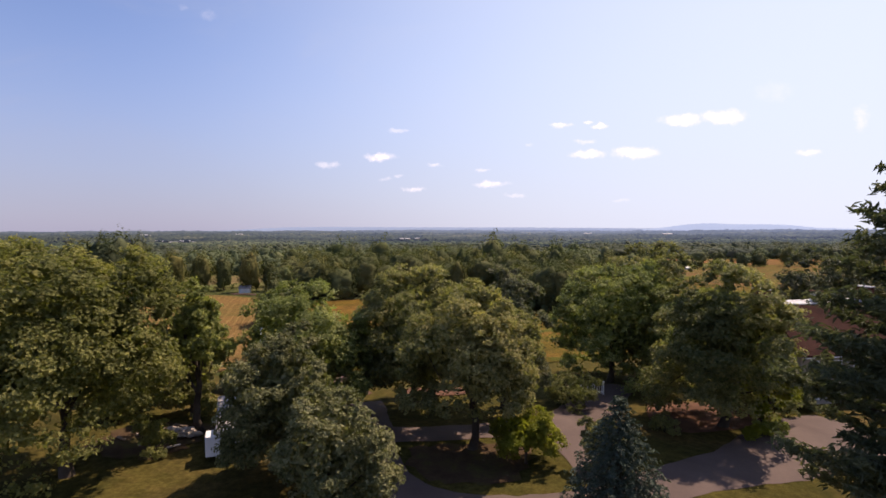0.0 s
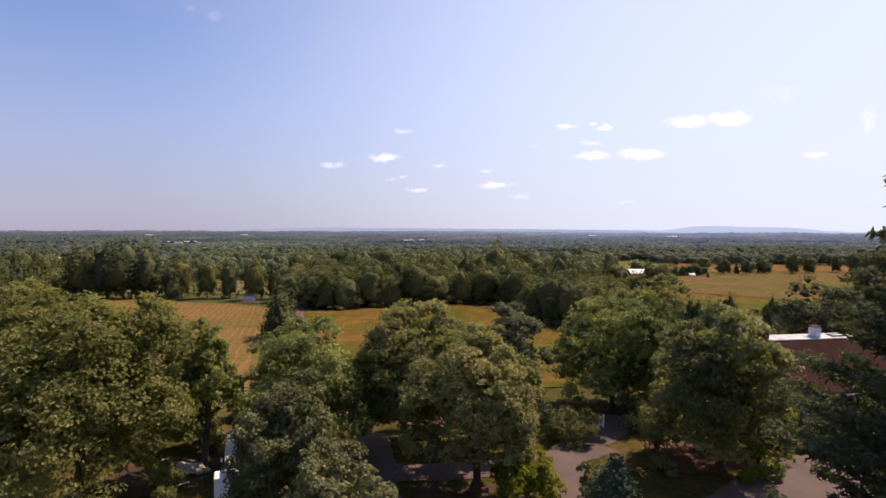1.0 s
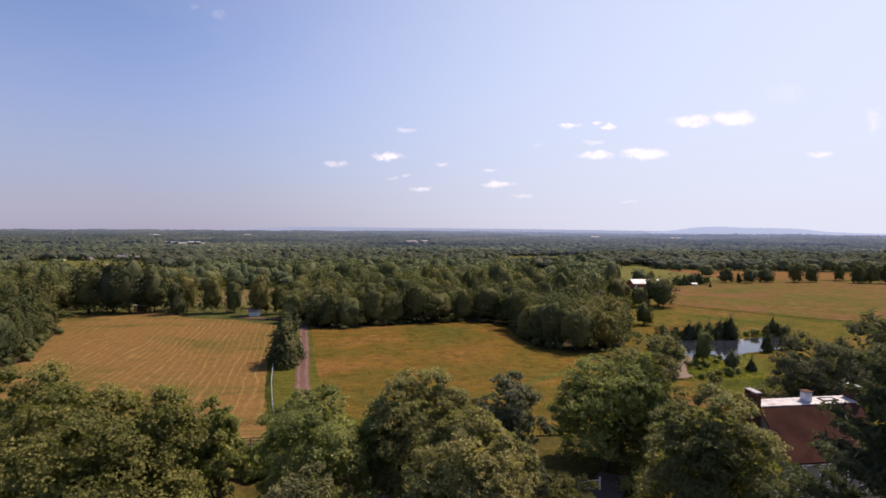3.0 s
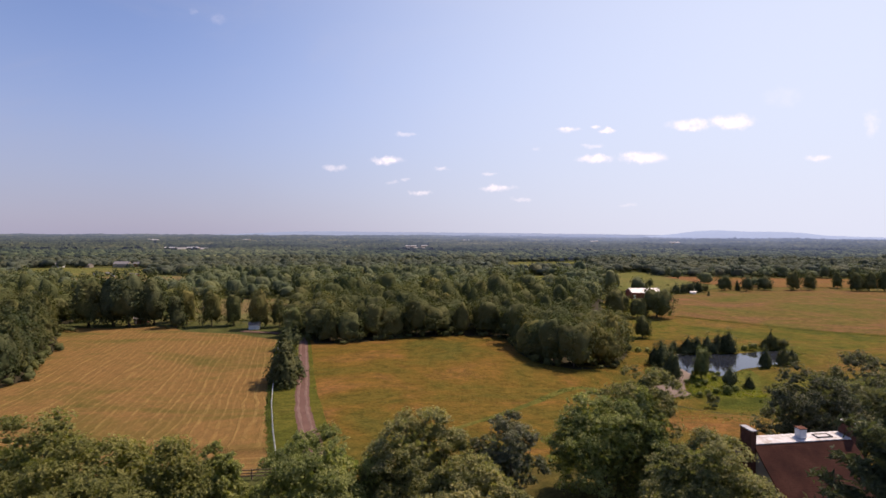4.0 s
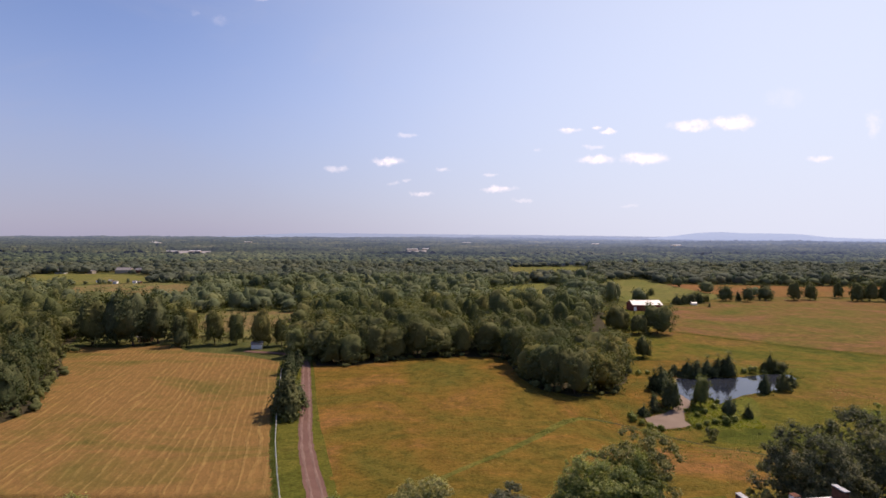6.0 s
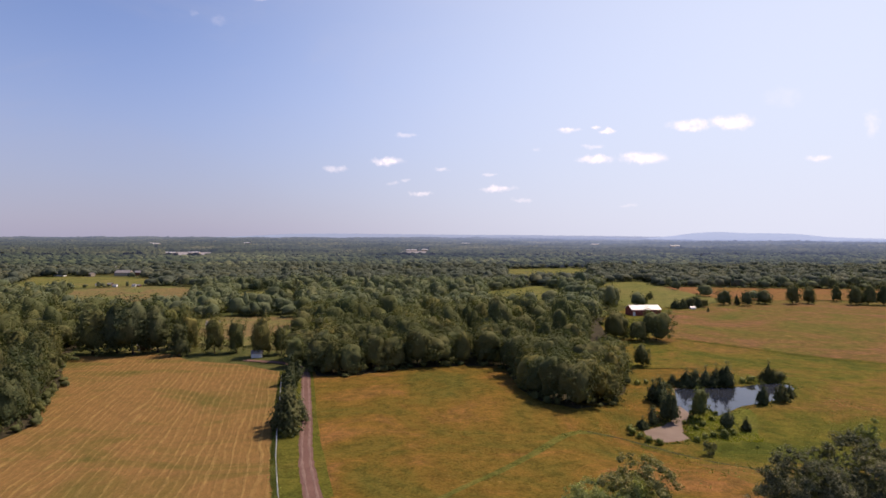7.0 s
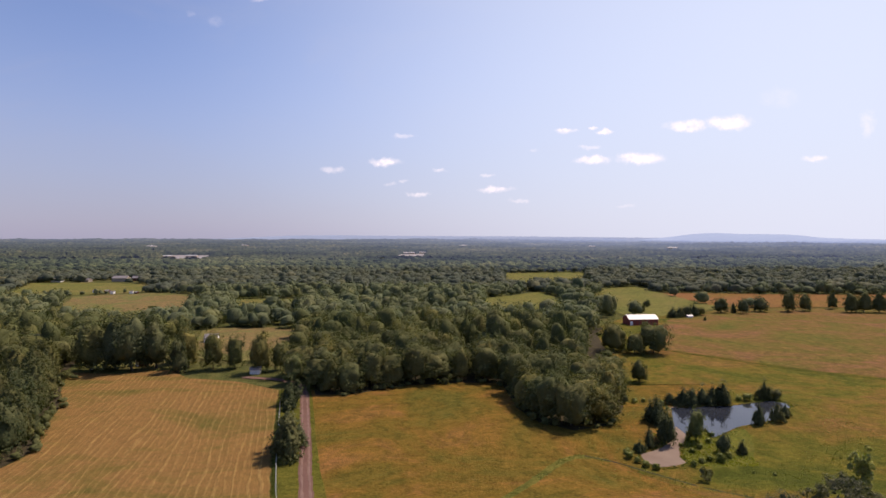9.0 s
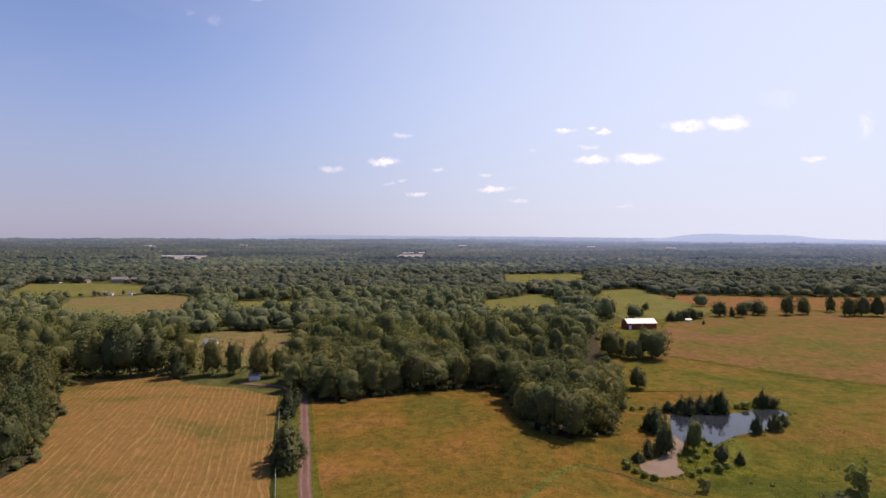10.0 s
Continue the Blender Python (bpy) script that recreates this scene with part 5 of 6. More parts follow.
def canopy(name, places, r, level, clumps, sprays, hs, ws, size, mat, label, variants=10, foot=0.03):
    """Many trees in one mesh, each a lobed crown of its own height, breadth and shade; a few stand well above the rest."""
    vs, fs, cs, o, n = [], [], [], 0, len(places)
    pick = r.integers(0, variants, n)
    h, w = r.uniform(*hs, n), r.uniform(*ws, n)
    h = h * (1 + 0.16 * np.sin(places[:, 0] * 0.021 + 1.3) * np.sin(places[:, 1] * 0.027)) * np.where(r.uniform(0, 1, n) < 0.12, 1.22, 1.0)
    turn = r.uniform(0, 2 * math.pi, n)
    z = land(places[:, 0], places[:, 1])
    shade = np.clip(r.normal(0.45, 0.24, n), 0, 1)
    for k in range(variants):
        sel = np.where(pick == k)[0]
        v, f = leafy_crown(level, 1.0, 1.0, foot, 18, clumps, sprays, size, r, 0.22 if k % 4 == 3 else 0.0)
        ca, sa = np.cos(turn[sel])[:, None], np.sin(turn[sel])[:, None]
        W, Hh = w[sel][:, None] * (0.8 if k % 4 == 3 else 1.0), h[sel][:, None]
        x = (v[None, :, 0] * ca - v[None, :, 1] * sa) * W + places[sel, 0][:, None]
        y = (v[None, :, 0] * sa + v[None, :, 1] * ca) * W + places[sel, 1][:, None]
        vs.append(np.stack([x, y, v[None, :, 2] * Hh + z[sel][:, None]], -1).reshape(-1, 3))
        fs.append((f[None] + (np.arange(len(sel)) * len(v))[:, None, None]).reshape(-1, 3) + o)
        cs.append(np.repeat(shade[sel], len(v)))
        o += len(vs[-1])
    tagged(new(name, mesh_np(name, np.concatenate(vs), np.concatenate(fs), mat, True, np.concatenate(cs))), label, "woods", kind="stuff")


edge_line = along_edge(WOOD_EDGE, 44, 1.0, 77) + along_edge([(-109.5, 70), (-109.5, 118), (-110, 132), (-119.5, 145), (-131.5, 168), (-149.5, 193), (-165, 219)], 40, 1.3, 78)
canopy("undergrowth", np.array(edge_line), np.random.default_rng(79), 2, 12, 60, (1.2, 3.4), (2.4, 4.6), 0.12, STAND, "low bushes along the wood's edge")
canopy("woods", deep_p, r_, 2, 52, 420, (10, 19), (10, 19), 0.058, STAND, "dense green deciduous woods behind the meadow")
p_, r_ = scatter(330, 620, 11.6, 6)
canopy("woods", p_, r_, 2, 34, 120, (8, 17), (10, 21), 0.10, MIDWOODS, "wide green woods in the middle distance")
hedge = along_edge([(-530, 598), (-454, 600), (-366, 631), (-330, 618)], 34, 2.5, 91) + along_edge([(-222, 400), (-170, 408), (-118, 414)], 16, 2.0, 92) + along_edge([(60, 408), (110, 412), (138, 416)], 14, 2.5, 93)
canopy("hedgerow", np.array(hedge), np.random.default_rng(94), 2, 14, 40, (3, 8), (4, 9), 0.12, MIDWOODS, "straggling hedgerow of small trees between far fields")
p_, r_ = scatter(620, 1000, 15.0, 8)
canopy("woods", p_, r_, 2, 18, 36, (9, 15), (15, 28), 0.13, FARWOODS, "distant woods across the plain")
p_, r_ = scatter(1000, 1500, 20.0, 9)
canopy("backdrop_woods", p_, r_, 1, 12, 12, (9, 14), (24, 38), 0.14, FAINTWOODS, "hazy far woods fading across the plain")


def far_plain():
    """The wooded plain beyond: one canopy sheet with lumps, open where fields lie, out to the skyline."""
    ys = [1440.0]
    while ys[-1] < 4960:
        ys.append(ys[-1] * 1.0105)
    ys = np.array(ys)
    us = np.linspace(-1.06, 1.06, 420)
    Y, U = np.meshgrid(ys, us, indexing="ij")
    X = Y * U
    r = np.random.default_rng(15)
    rough = r.normal(0, 1, X.shape)
    broad = np.zeros(X.shape)
    for a, b, c in r.uniform(-1, 1, (14, 3)):
        broad += np.sin(X * a * 0.018 + Y * b * 0.012 + c * 9)
    rise = wooded(X, Y) * (10.5 + 3.0 * rough + 0.9 * broad) + 9 * smooth01(900, 1900, X) * smooth01(1500, 2500, Y) * (1 - smooth01(2700, 3400, Y))
    v = np.stack([X, Y, land(X, Y) + np.maximum(rise, -0.5)], -1).reshape(-1, 3)
    n = len(us)
    i = np.arange(len(ys) - 1)[:, None] * n + np.arange(n - 1)[None]
    f = np.stack([i, i + 1, i + n + 1, i + n], -1).reshape(-1, 4)
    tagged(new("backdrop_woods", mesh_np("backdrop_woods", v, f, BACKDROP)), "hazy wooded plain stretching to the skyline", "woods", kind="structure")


far_plain()


def hills(name, y, line, mat, label):
    """A long low ridge, with a sloping near side."""
    xs = np.linspace(line[0][0], line[-1][0], 160)
    zs = np.interp(xs, [p[0] for p in line], [p[1] for p in line])
    zs = np.convolve(np.pad(zs, 4, mode="edge"), np.ones(9) / 9, mode="valid") + np.random.default_rng(3).normal(0, 0.8, 160)
    v = np.concatenate([np.stack([xs, 0 * xs + y - 160, 0 * xs - 40], 1), np.stack([xs, 0 * xs + y, zs], 1), np.stack([xs, 0 * xs + y + 120, 0 * xs - 40], 1)])
    i = np.arange(159)
    f = np.concatenate([np.stack([i, i + 1, i + 161, i + 160], 1), np.stack([i + 160, i + 161, i + 321, i + 320], 1)])
    tagged(new(name, mesh_np(name, v, f, mat, True)), label, "hills", kind="structure")


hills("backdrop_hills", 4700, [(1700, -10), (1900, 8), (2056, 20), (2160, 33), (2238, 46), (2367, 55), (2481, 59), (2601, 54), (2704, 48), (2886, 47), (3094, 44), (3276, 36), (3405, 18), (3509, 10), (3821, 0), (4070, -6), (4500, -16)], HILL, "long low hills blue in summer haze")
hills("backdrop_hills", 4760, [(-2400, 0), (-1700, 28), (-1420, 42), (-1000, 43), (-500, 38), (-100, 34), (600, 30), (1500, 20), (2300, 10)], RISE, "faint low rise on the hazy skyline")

# ---- pond ----
POND_Z = -1.42
pond_sheet("pond_bank", grown(POND, -0.9), POND_Z - 0.04, SAND, "bare tan bank round the pond", "bank")
pond_sheet("pond_water", POND, POND_Z, WATER, "still dark pond water reflecting the sky", "pond")
pond_sheet("pond_shallows", [(71.8, 155.6), (64.3, 143.4), (60, 139), (53.1, 135.4), (52.5, 132), (53.5, 129.3), (55.8, 127.7), (60, 128.6), (63.3, 130.2), (63, 133.4), (65.2, 139), (68.7, 143.4), (72.0, 149.2)], POND_Z + 0.012, MUD, "brown silty shallow end of the pond", "pond")


laid("pond_spit", ragged(rounded([(64.0, 129.6), (64.2, 133.4), (66.2, 139), (69.6, 143.2), (74.2, 150.6), (79.2, 152.2), (77.6, 146), (83.6, 148.8), (91, 154.4), (92, 150), (86, 138), (80, 129), (72, 126)], 2), 1.0, 0.25, 41), 0.10, 2, LUSH, "lush yellow-green weeds and grass on the pond's spit", "grass")


def reeds(name, count, where, size, mat, label, seed):
    """Tufts of coarse grass standing on the land."""
    r = np.random.default_rng(seed)
    p = where(r, count)
    z = land(p[:, 0], p[:, 1])
    c = np.stack([p[:, 0], p[:, 1], z + size * 0.3], 1)
    k = 5
    c = np.repeat(c, k, axis=0) + r.normal(0, size * 0.35, (len(c) * k, 3)) * np.array([1, 1, 0.25])
    v, f = leaves(c, np.tile((0.0, 0.0, 0.7), (len(c), 1)), size, r, 0.5, 0.7)
    tagged(new(name, mesh_np(name, v, f, mat)), label, "grass", kind="stuff")


def round_pond(r, n):
    i = r.integers(0, len(POND), n)
    a, b = np.array(POND)[i], np.array(POND)[(i + 1) % len(POND)]
    t = r.uniform(0, 1, (n, 1))
    d = b - a
    out = np.stack([d[:, 1], -d[:, 0]], 1) / np.linalg.norm(d, axis=1)[:, None]
    p = a + d * t + r.normal(0, 1.3, (n, 2))
    return p[~inside(POND, p[:, 0], p[:, 1])]


def in_pasture(r, n):
    p = np.stack([r.uniform(40, 130, n), r.uniform(86, 190, n)], 1)
    u, v = (p[:, 0] - 86) * 0.786 + (p[:, 1] - 153) * 0.618, -(p[:, 0] - 86) * 0.618 + (p[:, 1] - 153) * 0.786
    return p[(np.hypot(u / 46, v / 19) > 1.05) & (r.uniform(0, 1, n) < np.exp(-((np.hypot(u / 46, v / 22) - 1) / 0.7) ** 2))]


def spit(r, n):
    p = np.stack([r.uniform(62, 82, n), r.uniform(128, 150, n)], 1)
    return p[~inside(POND, p[:, 0], p[:, 1])]


reeds("reeds", 1100, round_pond, 0.42, SHRUB, "coarse reeds along the pond's bank", 21)
reeds("pond_weeds", 1000, spit, 0.42, LEAF_LIME, "lush green weeds on the pond's spit", 22)
reeds("grass_tufts", 2600, in_pasture, 0.32, SHRUB, "scattered coarse tufts in the pasture", 23)


def along_line(line, n, spread):
    def where(r, _):
        q = np.array(line)
        s = np.concatenate([[0], np.cumsum(np.hypot(*np.diff(q, axis=0).T))])
        t = r.uniform(0, s[-1], n)
        return np.stack([np.interp(t, s, q[:, 0]), np.interp(t, s, q[:, 1])], 1) + r.normal(0, spread, (n, 2))
    return where


DITCH = [(-9, 79), (-1.0, 87.9), (6.2, 95.9), (12.6, 102.8), (20.3, 113.2), (29.6, 126.4), (35.5, 131.6), (43.5, 131), (50.7, 125.2), (59.7, 117.5), (66, 108), (72, 96)]
strip("ditch_grass", DITCH, [1.2, 1.3, 1.5, 1.7, 2.0, 2.2, 1.8, 1.4, 1.4, 1.4, 1.4, 1.4], 0.10, DAMP, "line of greener grass along a ditch", "grass", 2.0)
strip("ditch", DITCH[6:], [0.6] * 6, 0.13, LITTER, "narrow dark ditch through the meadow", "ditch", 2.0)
TRACK = [(112, 275), (121.5, 267), (141, 248.4), (162.8, 227.7), (182.5, 214.4), (215, 196)]
strip("mown_track", TRACK, [1.7] * 6, 0.18, VERGE, "faint green mown track across the pasture", "track", 4.0)
strip("mown_track", [(46, 79), (38, 78), (28, 77), (14, 75)], [3.0] * 4, 0.075, VERGE, "green mown strip along the meadow's foot", "track", 3.0)
FENCE = [(-23.2, 67.5), (-25.7, 75), (-31, 89.3), (-36.9, 106), (-42.4, 123.2), (-49.5, 147), (-56.5, 170), (-59.5, 181)]
reeds("ditch_tufts", 1, along_line(DITCH[4:], 260, 0.5), 0.30, SHRUB, "coarse grass tufts along the ditch", 26)
reeds("fence_grass", 1, along_line([(x - 0.5, y) for x, y in FENCE], 1800, 0.32), 0.34, SHRUB, "unmown dark grass under the lane fence", 25)

# ---- fences ----


def points_along(line, gap):
    q = np.array(line, float)
    s = np.concatenate([[0], np.cumsum(np.hypot(*np.diff(q, axis=0).T))])
    t = np.arange(0, s[-1], gap)
    return np.stack([np.interp(t, s, q[:, 0]), np.interp(t, s, q[:, 1])], 1)


def fence(name, line, gap, height, post_mesh, rails, rail_size, mat, label):
    p = points_along(line, gap)
    root = thing(name, Matrix(), label, "fence")
    for x, y in p:
        o = part("post", post_mesh, None, root)
        o.location = (x, y, z_at(x, y) - 0.15)
    for lift in rails:
        for (x0, y0), (x1, y1) in zip(p, p[1:]):
            a, b = Vector((x0, y0, z_at(x0, y0) + lift)), Vector((x1, y1, z_at(x1, y1) + lift))
            d, bm = (b - a), bmesh.new()
            box(bm, -rail_size[0] / 2, rail_size[0] / 2, 0, d.length, -rail_size[1] / 2, rail_size[1] / 2)
            bm.transform(Matrix.Translation(a) @ d.to_track_quat("Y", "Z").to_matrix().to_4x4())
            part("rail", bm, mat, root)


WHITE_POST = mesh_bm("post", boxed(-0.075, 0.075, -0.075, 0.075, 0, 1.45, 0.02), WHITE)
WOOD_POST = mesh_bm("post", boxed(-0.08, 0.08, -0.08, 0.08, 0, 1.5, 0.02), TIMBER)
fence("lane_fence", FENCE, 3.2, 1.3, WHITE_POST, (1.08,), (0.008, 0.014), WHITE, "white post and tape fence along the lane")
fence("field_fence", [(-46, 63.9), (-33, 65.8), (-25.4, 67.3), (-23.0, 67.5)], 2.5, 1.35, WOOD_POST, (0.4, 0.8, 1.2), (0.05, 0.13), TIMBER, "weathered three-rail timber fence by the hay field")

# ---- house ----


def window(parent, x, z, w, h, y, mat=WHITE):
    """A sash window in a wall that faces -y: frame, two panes, sill."""
    bm = bmesh.new()
    t = 0.09
    box(bm, x - w / 2, x - w / 2 + t, y - 0.06, y + 0.02, z, z + h)
    box(bm, x + w / 2 - t, x + w / 2, y - 0.06, y + 0.02, z, z + h)
    box(bm, x - w / 2 + t, x + w / 2 - t, y - 0.06, y + 0.02, z + h - t, z + h)
    box(bm, x - w / 2 + t, x + w / 2 - t, y - 0.06, y + 0.02, z + h / 2 - 0.03, z + h / 2 + 0.03)
    f = part("window", bm, mat, parent, "white painted sash window")
    part("sill", boxed(x - w / 2 - 0.06, x + w / 2 + 0.06, y - 0.13, y + 0.01, z - 0.08, z), mat, f)
    for a, b in ((z, z + h / 2 - 0.03), (z + h / 2 + 0.03, z + h - t)):
        part("pane", boxed(x - w / 2 + t, x + w / 2 - t, y - 0.03, y - 0.01, a, b), GLASS, f)


def roof_slope(parent, name, x0, x1, y_eave, z_eave, y_top, z_top, courses, thick=0.16):
    """A roof slab with overlapping shingle courses from eave to ridge, each a part of its own."""
    def plank(f0, f1, lift0, lift1, drop):
        bm = bmesh.new()
        p = [(y_eave + (y_top - y_eave) * f, z_eave + (z_top - z_eave) * f) for f in (f0, f1)]
        top = [bm.verts.new(q) for q in ((x0, p[0][0], p[0][1] + lift0), (x1, p[0][0], p[0][1] + lift0), (x1, p[1][0], p[1][1] + lift1), (x0, p[1][0], p[1][1] + lift1))]
        low = [bm.verts.new((v.co.x, v.co.y, v.co.z - drop)) for v in top]
        bm.faces.new(top), bm.faces.new(low[::-1])
        for i in range(4):
            bm.faces.new((top[i], low[i], low[(i + 1) % 4], top[(i + 1) % 4]))
        bmesh.ops.recalc_face_normals(bm, faces=bm.faces[:])
        return bm
    roof = part(name, plank(0.0, 1.0, -0.01, -0.01, thick), SHINGLE, parent)
    for i in range(courses):
        part("shingle_course", plank(i / courses, min(1.0, (i + 1.2) / courses), 0.022, 0.012, 0.02), SHINGLE, roof)
    return roof


def chimney(parent, x, y, z0, z1, sx, sy):
    """A brick stack of courses with a pale slab on four brick feet."""
    bm, z, i = bmesh.new(), z0, 0
    while z < z1 - 1e-3:
        d = 0.012 if i % 2 else 0.0
        box(bm, x - sx / 2 + d, x + sx / 2 - d, y - sy / 2 + d, y + sy / 2 - d, z, min(z + 0.15, z1))
        z, i = z + 0.15, i + 1
    c = part("chimney", bm, BRICK, parent, "dark old brick chimney")
    for sx_ in (-1, 1):
        for sy_ in (-1, 1):
            cx, cy = x + sx_ * (sx / 2 - 0.1), y + sy_ * (sy / 2 - 0.1)
            part("cap_foot", boxed(cx - 0.1, cx + 0.1, cy - 0.1, cy + 0.1, z1, z1 + 0.28), BRICK, c)
    part("cap", boxed(x - sx / 2 - 0.06, x + sx / 2 + 0.06, y - sy / 2 - 0.06, y + sy / 2 + 0.06, z1 + 0.28, z1 + 0.40, 0.02), CAPSTONE, c, "pale grey stone cap slab")


def build_house():
    x, y = 39.25, 56.6
    g = z_at(x, y)
    house = thing("house", pose(x, y, g, 0, 0, 8.1), "beige house with brown shingle roof and brick chimneys", "house")
    L, D, eave, deck = 5.9, 4.9, 5.15, 9.35                 # half length, half depth, heights above ground
    dk = 0.82                                               # half width of the flat strip along the ridge
    bm = bmesh.new()
    part("front_wall", box(bm, -L, L, -D, -D + 0.25, 0, eave), STUCCO, house)
    part("rear_wall", boxed(-L, L, D - 0.25, D, 0, eave), STUCCO, house)
    for s in (-1, 1):
        bm = bmesh.new()
        pr = [(-D + 0.25, 0), (D - 0.25, 0), (D - 0.25, eave), (dk, deck - 0.12), (-dk, deck - 0.12), (-D + 0.25, eave)]
        a = [bm.verts.new((s * L, p, q)) for p, q in pr]
        b = [bm.verts.new((s * (L - 0.25), p, q)) for p, q in pr]
        bm.faces.new(a), bm.faces.new(b[::-1])
        for k in range(6):
            bm.faces.new((a[k], b[k], b[(k + 1) % 6], a[(k + 1) % 6]))
        bmesh.ops.recalc_face_normals(bm, faces=bm.faces[:])
        part("gable_wall", bm, STUCCO, house)
    roof_slope(house, "front_roof", -L - 0.15, L + 0.15, -D - 0.35, eave - 0.05, -dk, deck, 26)
    roof_slope(house, "rear_roof", -L - 0.15, L + 0.15, D + 0.35, eave - 0.05, dk, deck + 0.15, 26)
    # white sheet-metal strip along the ridge, in lapped pans
    n = 7
    for k in range(n):
        bm = bmesh.new()
        x0, x1 = -L - 0.1 + (2 * L + 0.2) * k / n, -L - 0.1 + (2 * L + 0.2) * (k + 1) / n
        vs = []
        for xx in (x0, x1 - 0.015):
            for yy, zz in ((-dk - 0.08, deck - 0.05), (-dk - 0.08, deck + 0.05), (dk + 0.05, deck + 0.21), (dk + 0.05, deck + 0.11)):
                vs.append(bm.verts.new((xx, yy, zz + 0.008 * (k % 2))))
        for q in ((0, 1, 5, 4), (1, 2, 6, 5), (2, 3, 7, 6), (3, 0, 4, 7), (0, 3, 2, 1), (4, 5, 6, 7)):
            bm.faces.new([vs[i] for i in q])
        bmesh.ops.recalc_face_normals(bm, faces=bm.faces[:])
        part("roof_pan", bm, TIN, house, "stained white sheet-metal pan along the ridge")
    bm = bmesh.new()
    for a in ((2.2, 4.1, -0.45, -0.38), (2.2, 4.1, 0.4, 0.47), (2.2, 2.27, -0.38, 0.4), (4.03, 4.1, -0.38, 0.4)):
        box(bm, a[0], a[1], a[2], a[3], deck + 0.1, deck + 0.24)
    part("hatch_curb", bm, DARK, house)
    # round-cornered vent with a flat rusty lid
    bm = bmesh.new()
    box(bm, -0.02, 0.88, -0.45, 0.45, deck + 0.08, deck + 1.18, 0.12)
    vent = part("roof_vent", bm, WHITE, house, "white metal roof vent")
    part("vent_lid", boxed(-0.05, 0.91, -0.48, 0.48, deck + 1.18, deck + 1.26, 0.02), BRICK, vent)
    chimney(house, -L - 0.36, -0.25, 0, deck + 1.25, 0.62, 1.7)
    chimney(house, L + 0.44, 0.0, 0, deck + 1.25, 0.62, 1.7)
    part("eave_board", boxed(-L - 0.12, L + 0.12, -D - 0.34, -D - 0.22, eave - 0.36, eave - 0.12), WHITE, house, "white eave board and gutter")
    for wx in (-4.4, -1.9, 0.4, 2.7, 4.8):
        window(house, wx, 3.0, 1.0, 1.5, -D)
        if abs(wx) > 1:
            window(house, wx, 0.8, 1.0, 1.5, -D)
    d = part("door", boxed(-0.1, 0.9, -D - 0.05, -D + 0.02, 0.05, 2.1), DARK, house, "dark panelled front door")
    part("handle", boxed(0.05, 0.1, -D - 0.1, -D - 0.05, 1.0, 1.06), TIN, d)


build_house()

# ---- yard things ----


def build_trailer():
    """A long white box trailer, nose towards the lawn, with a side locker."""
    t = thing("box_trailer", pose(-15.75, 39.45, z_at(-16.0, 39.5), 0, 0, 22), "white box trailer with dusty roof on the lawn", "trailer")
    part("body", boxed(-1.05, 1.05, 0.0, 8.2, 0.45, 2.5, 0.05), WHITE, t)
    part("roof", boxed(-1.0, 1.0, 0.05, 8.15, 2.504, 2.56, 0.02), TRAILER_ROOF, t, "dusty pinkish trailer roof")
    part("locker", boxed(-1.75, -1.055, 0.35, 1.7, 0.5, 2.0, 0.04), WHITE, t, "white side locker")
    part("skirt", boxed(-0.95, 0.95, 0.1, 8.0, 0.1, 0.44), DARK, t)
    part("tow_bar", boxed(-0.06, 0.06, -1.3, 0.0, 0.42, 0.5), DARK, t)
    for sx in (-1, 1):
        for yy in (4.6, 5.5):
            bm = bmesh.new()
            bmesh.ops.create_cone(bm, cap_ends=True, segments=20, radius1=0.36, radius2=0.36, depth=0.22, matrix=pose(sx * 1.02, yy, 0.36, 0, 90, 0))
            w = part("wheel", bm, DARK, t)
            bm = bmesh.new()
            bmesh.ops.create_cone(bm, cap_ends=True, segments=14, radius1=0.19, radius2=0.17, depth=0.24, matrix=pose(sx * 1.025, yy, 0.36, 0, 90, 0))
            part("rim", bm, TIN, w)
    part("mirror", boxed(-1.35, -1.2, 3.4, 3.5, 1.9, 2.2), WHITE, t)


build_trailer()


def build_gate():
    """A low white garden gate between two posts, beside the drive."""
    g = thing("garden_gate", pose(15.2, 54.6, z_at(15.2, 54.6), 0, 0, 12), "small white timber gate between posts beside the driveway", "gate")
    for sx in (-1.25, 1.25):
        p = part("post", boxed(sx - 0.07, sx + 0.07, -0.07, 0.07, -0.1, 1.4, 0.015), WHITE, g)
        part("cap", boxed(sx - 0.1, sx + 0.1, -0.1, 0.1, 1.4, 1.46, 0.02), WHITE, p)
    for z in (0.35, 1.12):
        part("rail", boxed(-1.18, 1.18, -0.03, 0.03, z, z + 0.09, 0.01), WHITE, g)
    for k in range(9):
        part("picket", boxed(-1.08 + k * 0.26, -1.02 + k * 0.26, -0.05, -0.032, 0.2, 1.25), WHITE, g)


build_gate()


def stone_mesh(seed):
    r = random.Random(seed)
    bm = bmesh.new()
    bmesh.ops.create_icosphere(bm, subdivisions=2, radius=0.5)
    for v in bm.verts:
        k = 1 + 0.35 * noise.noise(v.co * 2.1 + Vector((seed, 0, 0)))
        v.co = Vector((v.co.x * k, v.co.y * k * 0.75, max(-0.22, v.co.z * k * 0.5)))
    return mesh_bm("stone", bm, STONE)


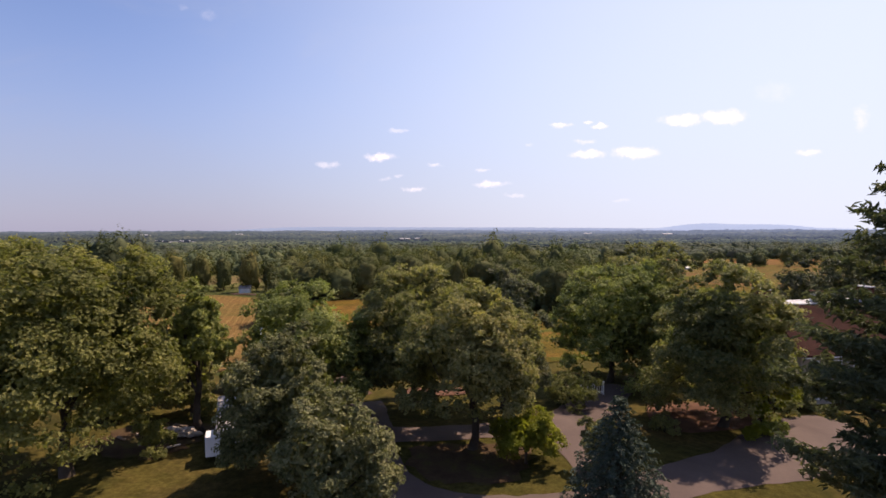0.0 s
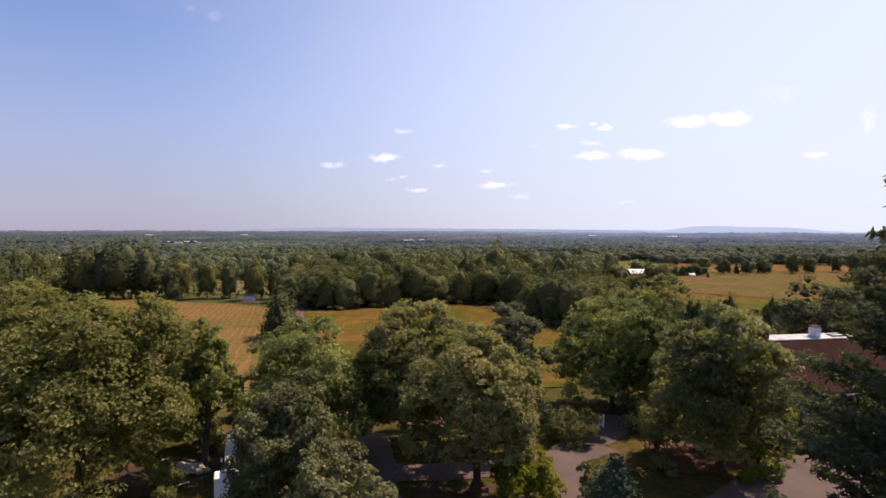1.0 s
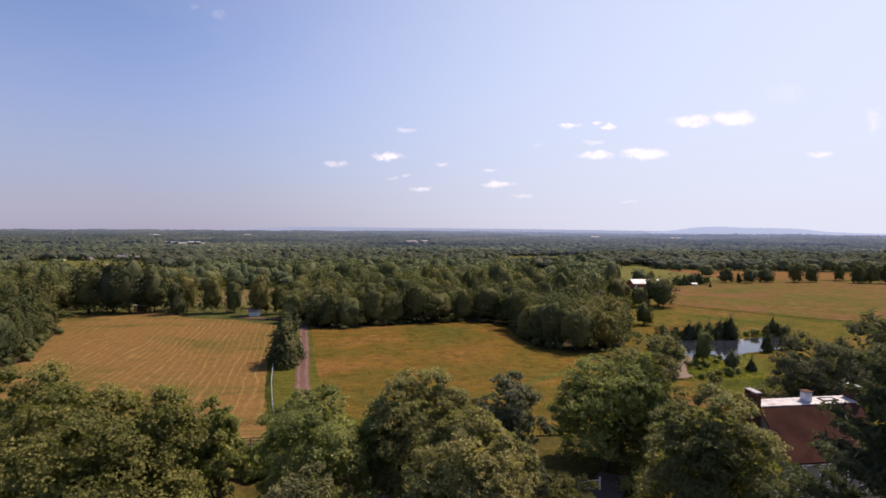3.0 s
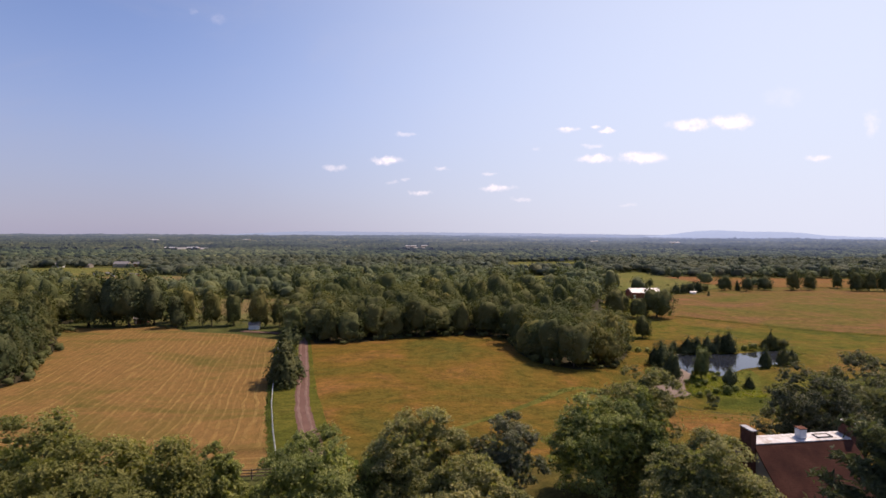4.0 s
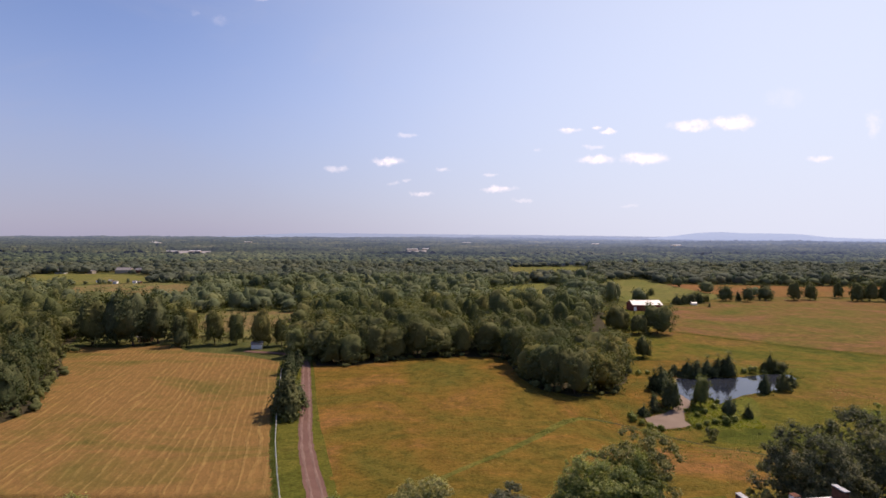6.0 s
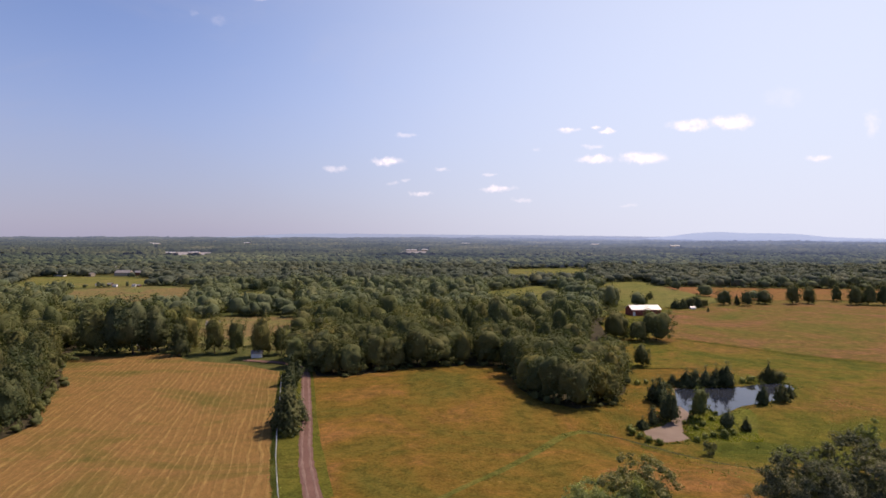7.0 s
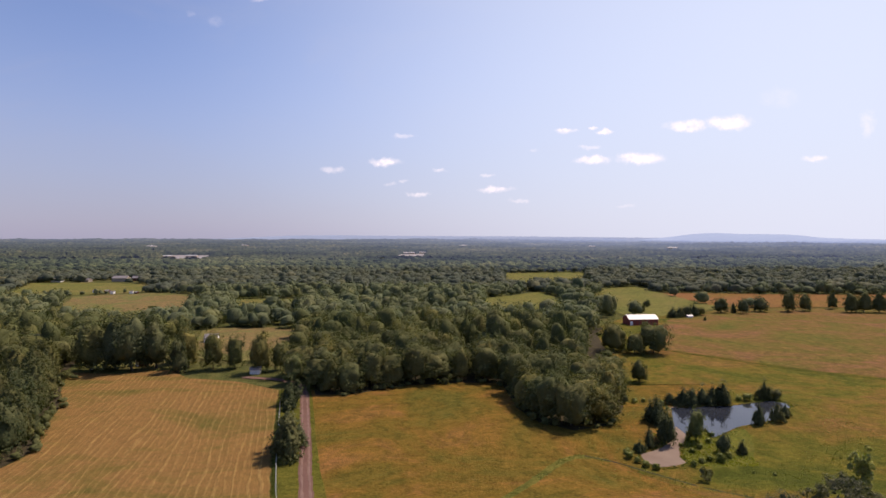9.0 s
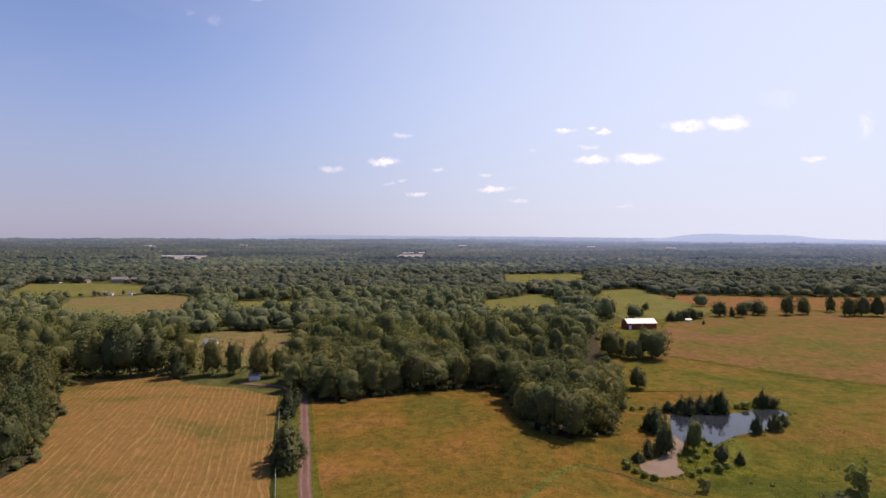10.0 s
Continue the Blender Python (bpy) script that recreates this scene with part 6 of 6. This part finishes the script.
STONES = [stone_mesh(k) for k in range(4)]
r_ = random.Random(4)
for i_ in range(34):
    a_, q_ = r_.uniform(0, 6.28), r_.uniform(0, 1) ** 0.6
    x_, y_, s_ = -22.3 + math.cos(a_) * q_ * 1.9, 44.4 + math.sin(a_) * q_ * 1.1, r_.uniform(0.45, 1.0)
    o_ = new("stone", STONES[i_ % 4])
    o_.matrix_world = pose(x_, y_, z_at(x_, y_) + 0.12 + 0.20 * s_ + (1 - q_) * 0.35, r_.uniform(-12, 12), r_.uniform(-12, 12), r_.uniform(0, 360)) @ Matrix.Diagonal((s_, s_, s_, 1))
    tagged(o_, "pale tan field stone in a heap", "stone", "stone heap")
for i_, (x_, y_, w_, tn) in enumerate([(-24.8, 44.6, 1.6, 20), (-26.3, 43.6, 1.2, -30), (-25.4, 46.2, 2.0, 70), (-23.6, 42.2, 0.9, 10), (-21.3, 42.0, 1.0, 50), (-22.9, 46.4, 1.4, -15)]):
    p_ = new("plank", mesh_bm("plank", boxed(-w_ / 2, w_ / 2, -0.14, 0.14, 0, 0.07, 0.01), TIMBER if i_ % 2 else STONE))
    p_.matrix_world = pose(x_, y_, z_at(x_, y_) + 0.16, 0, 3, tn)
    tagged(p_, "pale board lying on bare soil", "board", "loose boards")

# ---- farm buildings ----


def gabled(name, x, y, turn, length, depth, wall_h, rise, wall_mat, roof_mat, label, category="building", windows=0, door=True, over=0.3, wall_label="", roof_label=""):
    """A plain gabled building along its own x axis."""
    b = thing(name, pose(x, y, z_at(x, y) - 0.1, 0, 0, turn), label, category)
    L, D = length / 2, depth / 2
    bm = bmesh.new()
    pr = [(-D, 0), (D, 0), (D, wall_h), (0, wall_h + rise), (-D, wall_h)]
    a, c = [bm.verts.new((-L, p, q)) for p, q in pr], [bm.verts.new((L, p, q)) for p, q in pr]
    bm.faces.new(a), bm.faces.new(c[::-1])
    for k in (0, 1, 4):
        bm.faces.new((a[k], c[k], c[(k + 1) % 5], a[(k + 1) % 5]))
    bmesh.ops.recalc_face_normals(bm, faces=bm.faces[:])
    part("wall", bm, wall_mat, b, wall_label)
    for s in (-1, 1):
        bm = bmesh.new()
        e, k = D + over, over * rise / D
        q = [(-L - over, s * e, wall_h - k + 0.06), (L + over, s * e, wall_h - k + 0.06), (L + over, 0, wall_h + rise + 0.06), (-L - over, 0, wall_h + rise + 0.06)]
        lo, hi = [bm.verts.new(p) for p in q], [bm.verts.new((p[0], p[1], p[2] + 0.14)) for p in q]
        bm.faces.new(lo), bm.faces.new(hi)
        for i in range(4):
            bm.faces.new((lo[i], lo[(i + 1) % 4], hi[(i + 1) % 4], hi[i]))
        bmesh.ops.recalc_face_normals(bm, faces=bm.faces[:])
        r = part("roof", bm, roof_mat, b, roof_label)
    for i in range(windows):
        wx = -L + length * (i + 0.7) / (windows + 0.4)
        window(b, wx, 1.0, 0.9, 1.3, -D)
    if door:
        part("door", boxed(-L + 0.35, -L + 1.35, -D - 0.05, -D + 0.02, 0.0, 2.1), WHITE, b, "white door")
    return b


barn = gabled("barn", 140.6, 364.0, 4.0, 21.0, 11.0, 4.6, 2.5, RED, TIN, "long red barn with a white metal roof", "barn", 0, False, 0.4, roof_label="white sheet-metal roof")
part("door", boxed(-9.8, -8.0, -5.62, -5.48, 0, 3.2), WHITE, barn, "pale sliding barn door")
for k_ in range(5):
    part("roof_rib", boxed(-9.4 + k_ * 4.6, -9.0 + k_ * 4.6, -0.5, 0.5, 7.18, 7.5), DARK, barn, "dark ridge vent")
for k_ in range(6):
    part("wall_post", boxed(-6.4 + k_ * 3.0, -6.1 + k_ * 3.0, -5.6, -5.48, 0, 4.2), DARK, barn)
gabled("shed", -81.4, 215.5, 6, 4.2, 2.8, 2.0, 0.9, WHITE, ROOF_GREY, "small white shed under farm trees", "shed")
gabled("farmhouse", -135.0, 292.0, 10, 7, 5, 3.0, 1.8, WHITE, ROOF_GREY, "white farmhouse half hidden by trees", "house", 4)
gabled("shed", -139.0, 231.5, 4, 5, 4, 2.4, 1.4, BRICK, ROOF_GREY, "small reddish shed in the pines' shade", "shed")
gabled("shed", 194.0, 401.5, 0, 4.0, 2.4, 1.6, 0.6, WHITE, TIN, "tiny white shelter by a row of trees", "shed", 0, False)
gabled("shed", 166.0, 600.0, 0, 5.0, 4.0, 2.6, 1.4, WHITE, TIN, "white shed in the distant pasture", "shed", 0, False)
for i_, (x_, y_, w_, d_, h_, rs, wm, rm) in enumerate([
        (-520, 820, 24, 12, 5.5, 3.5, STUCCO, ROOF_GREY), (-500, 828, 12, 9, 5.0, 3.0, BRICK, ROOF_GREY), (-660, 812, 16, 9, 4, 2.5, WHITE, ROOF_GREY), (-690, 850, 14, 9, 4, 2.5, WHITE, TIN),
        (-620, 815, 14, 9, 4, 2.5, WHITE, ROOF_GREY), (-570, 812, 13, 8, 3.8, 2.2, STUCCO, ROOF_GREY), (-596, 930, 18, 10, 5, 3, WHITE, TIN), (-660, 960, 15, 10, 5, 3, WHITE, ROOF_GREY),
        (-420, 634, 6, 4, 2.6, 1.2, BRICK, ROOF_GREY), (-405, 620, 4.5, 3.5, 2.4, 1.0, WHITE, ROOF_GREY), (-383, 622, 4, 3, 2.2, 1.0, WHITE, ROOF_GREY), (-372, 614, 4, 3, 2.2, 1.0, BRICK, ROOF_GREY), (-440, 640, 4, 3, 2.2, 1.0, WHITE, ROOF_GREY)]):
    gabled("distant_house", x_, y_, 12 * math.sin(i_ * 2.1), w_, d_, h_, rs, wm, rm, "distant pale house among trees", "house", 0, False)
for i_, (x_, y_, w_) in enumerate([(-905, 1660, 90), (-830, 1680, 60), (-130, 1900, 70), (-80, 1930, 40), (640, 2400, 80), (700, 2420, 60), (-1500, 2600, 70), (-1050, 2700, 60), (560, 2300, 50), (980, 2200, 70), (-1420, 2500, 60), (100, 2600, 70)]):
    gabled("distant_warehouse", x_, y_, 5 * math.sin(i_ * 1.7), w_ * 0.6, 14, 11 if y_ > 2000 else 5, 2, STUCCO, TIN, "long pale low building far off in woods", "building", 0, False)
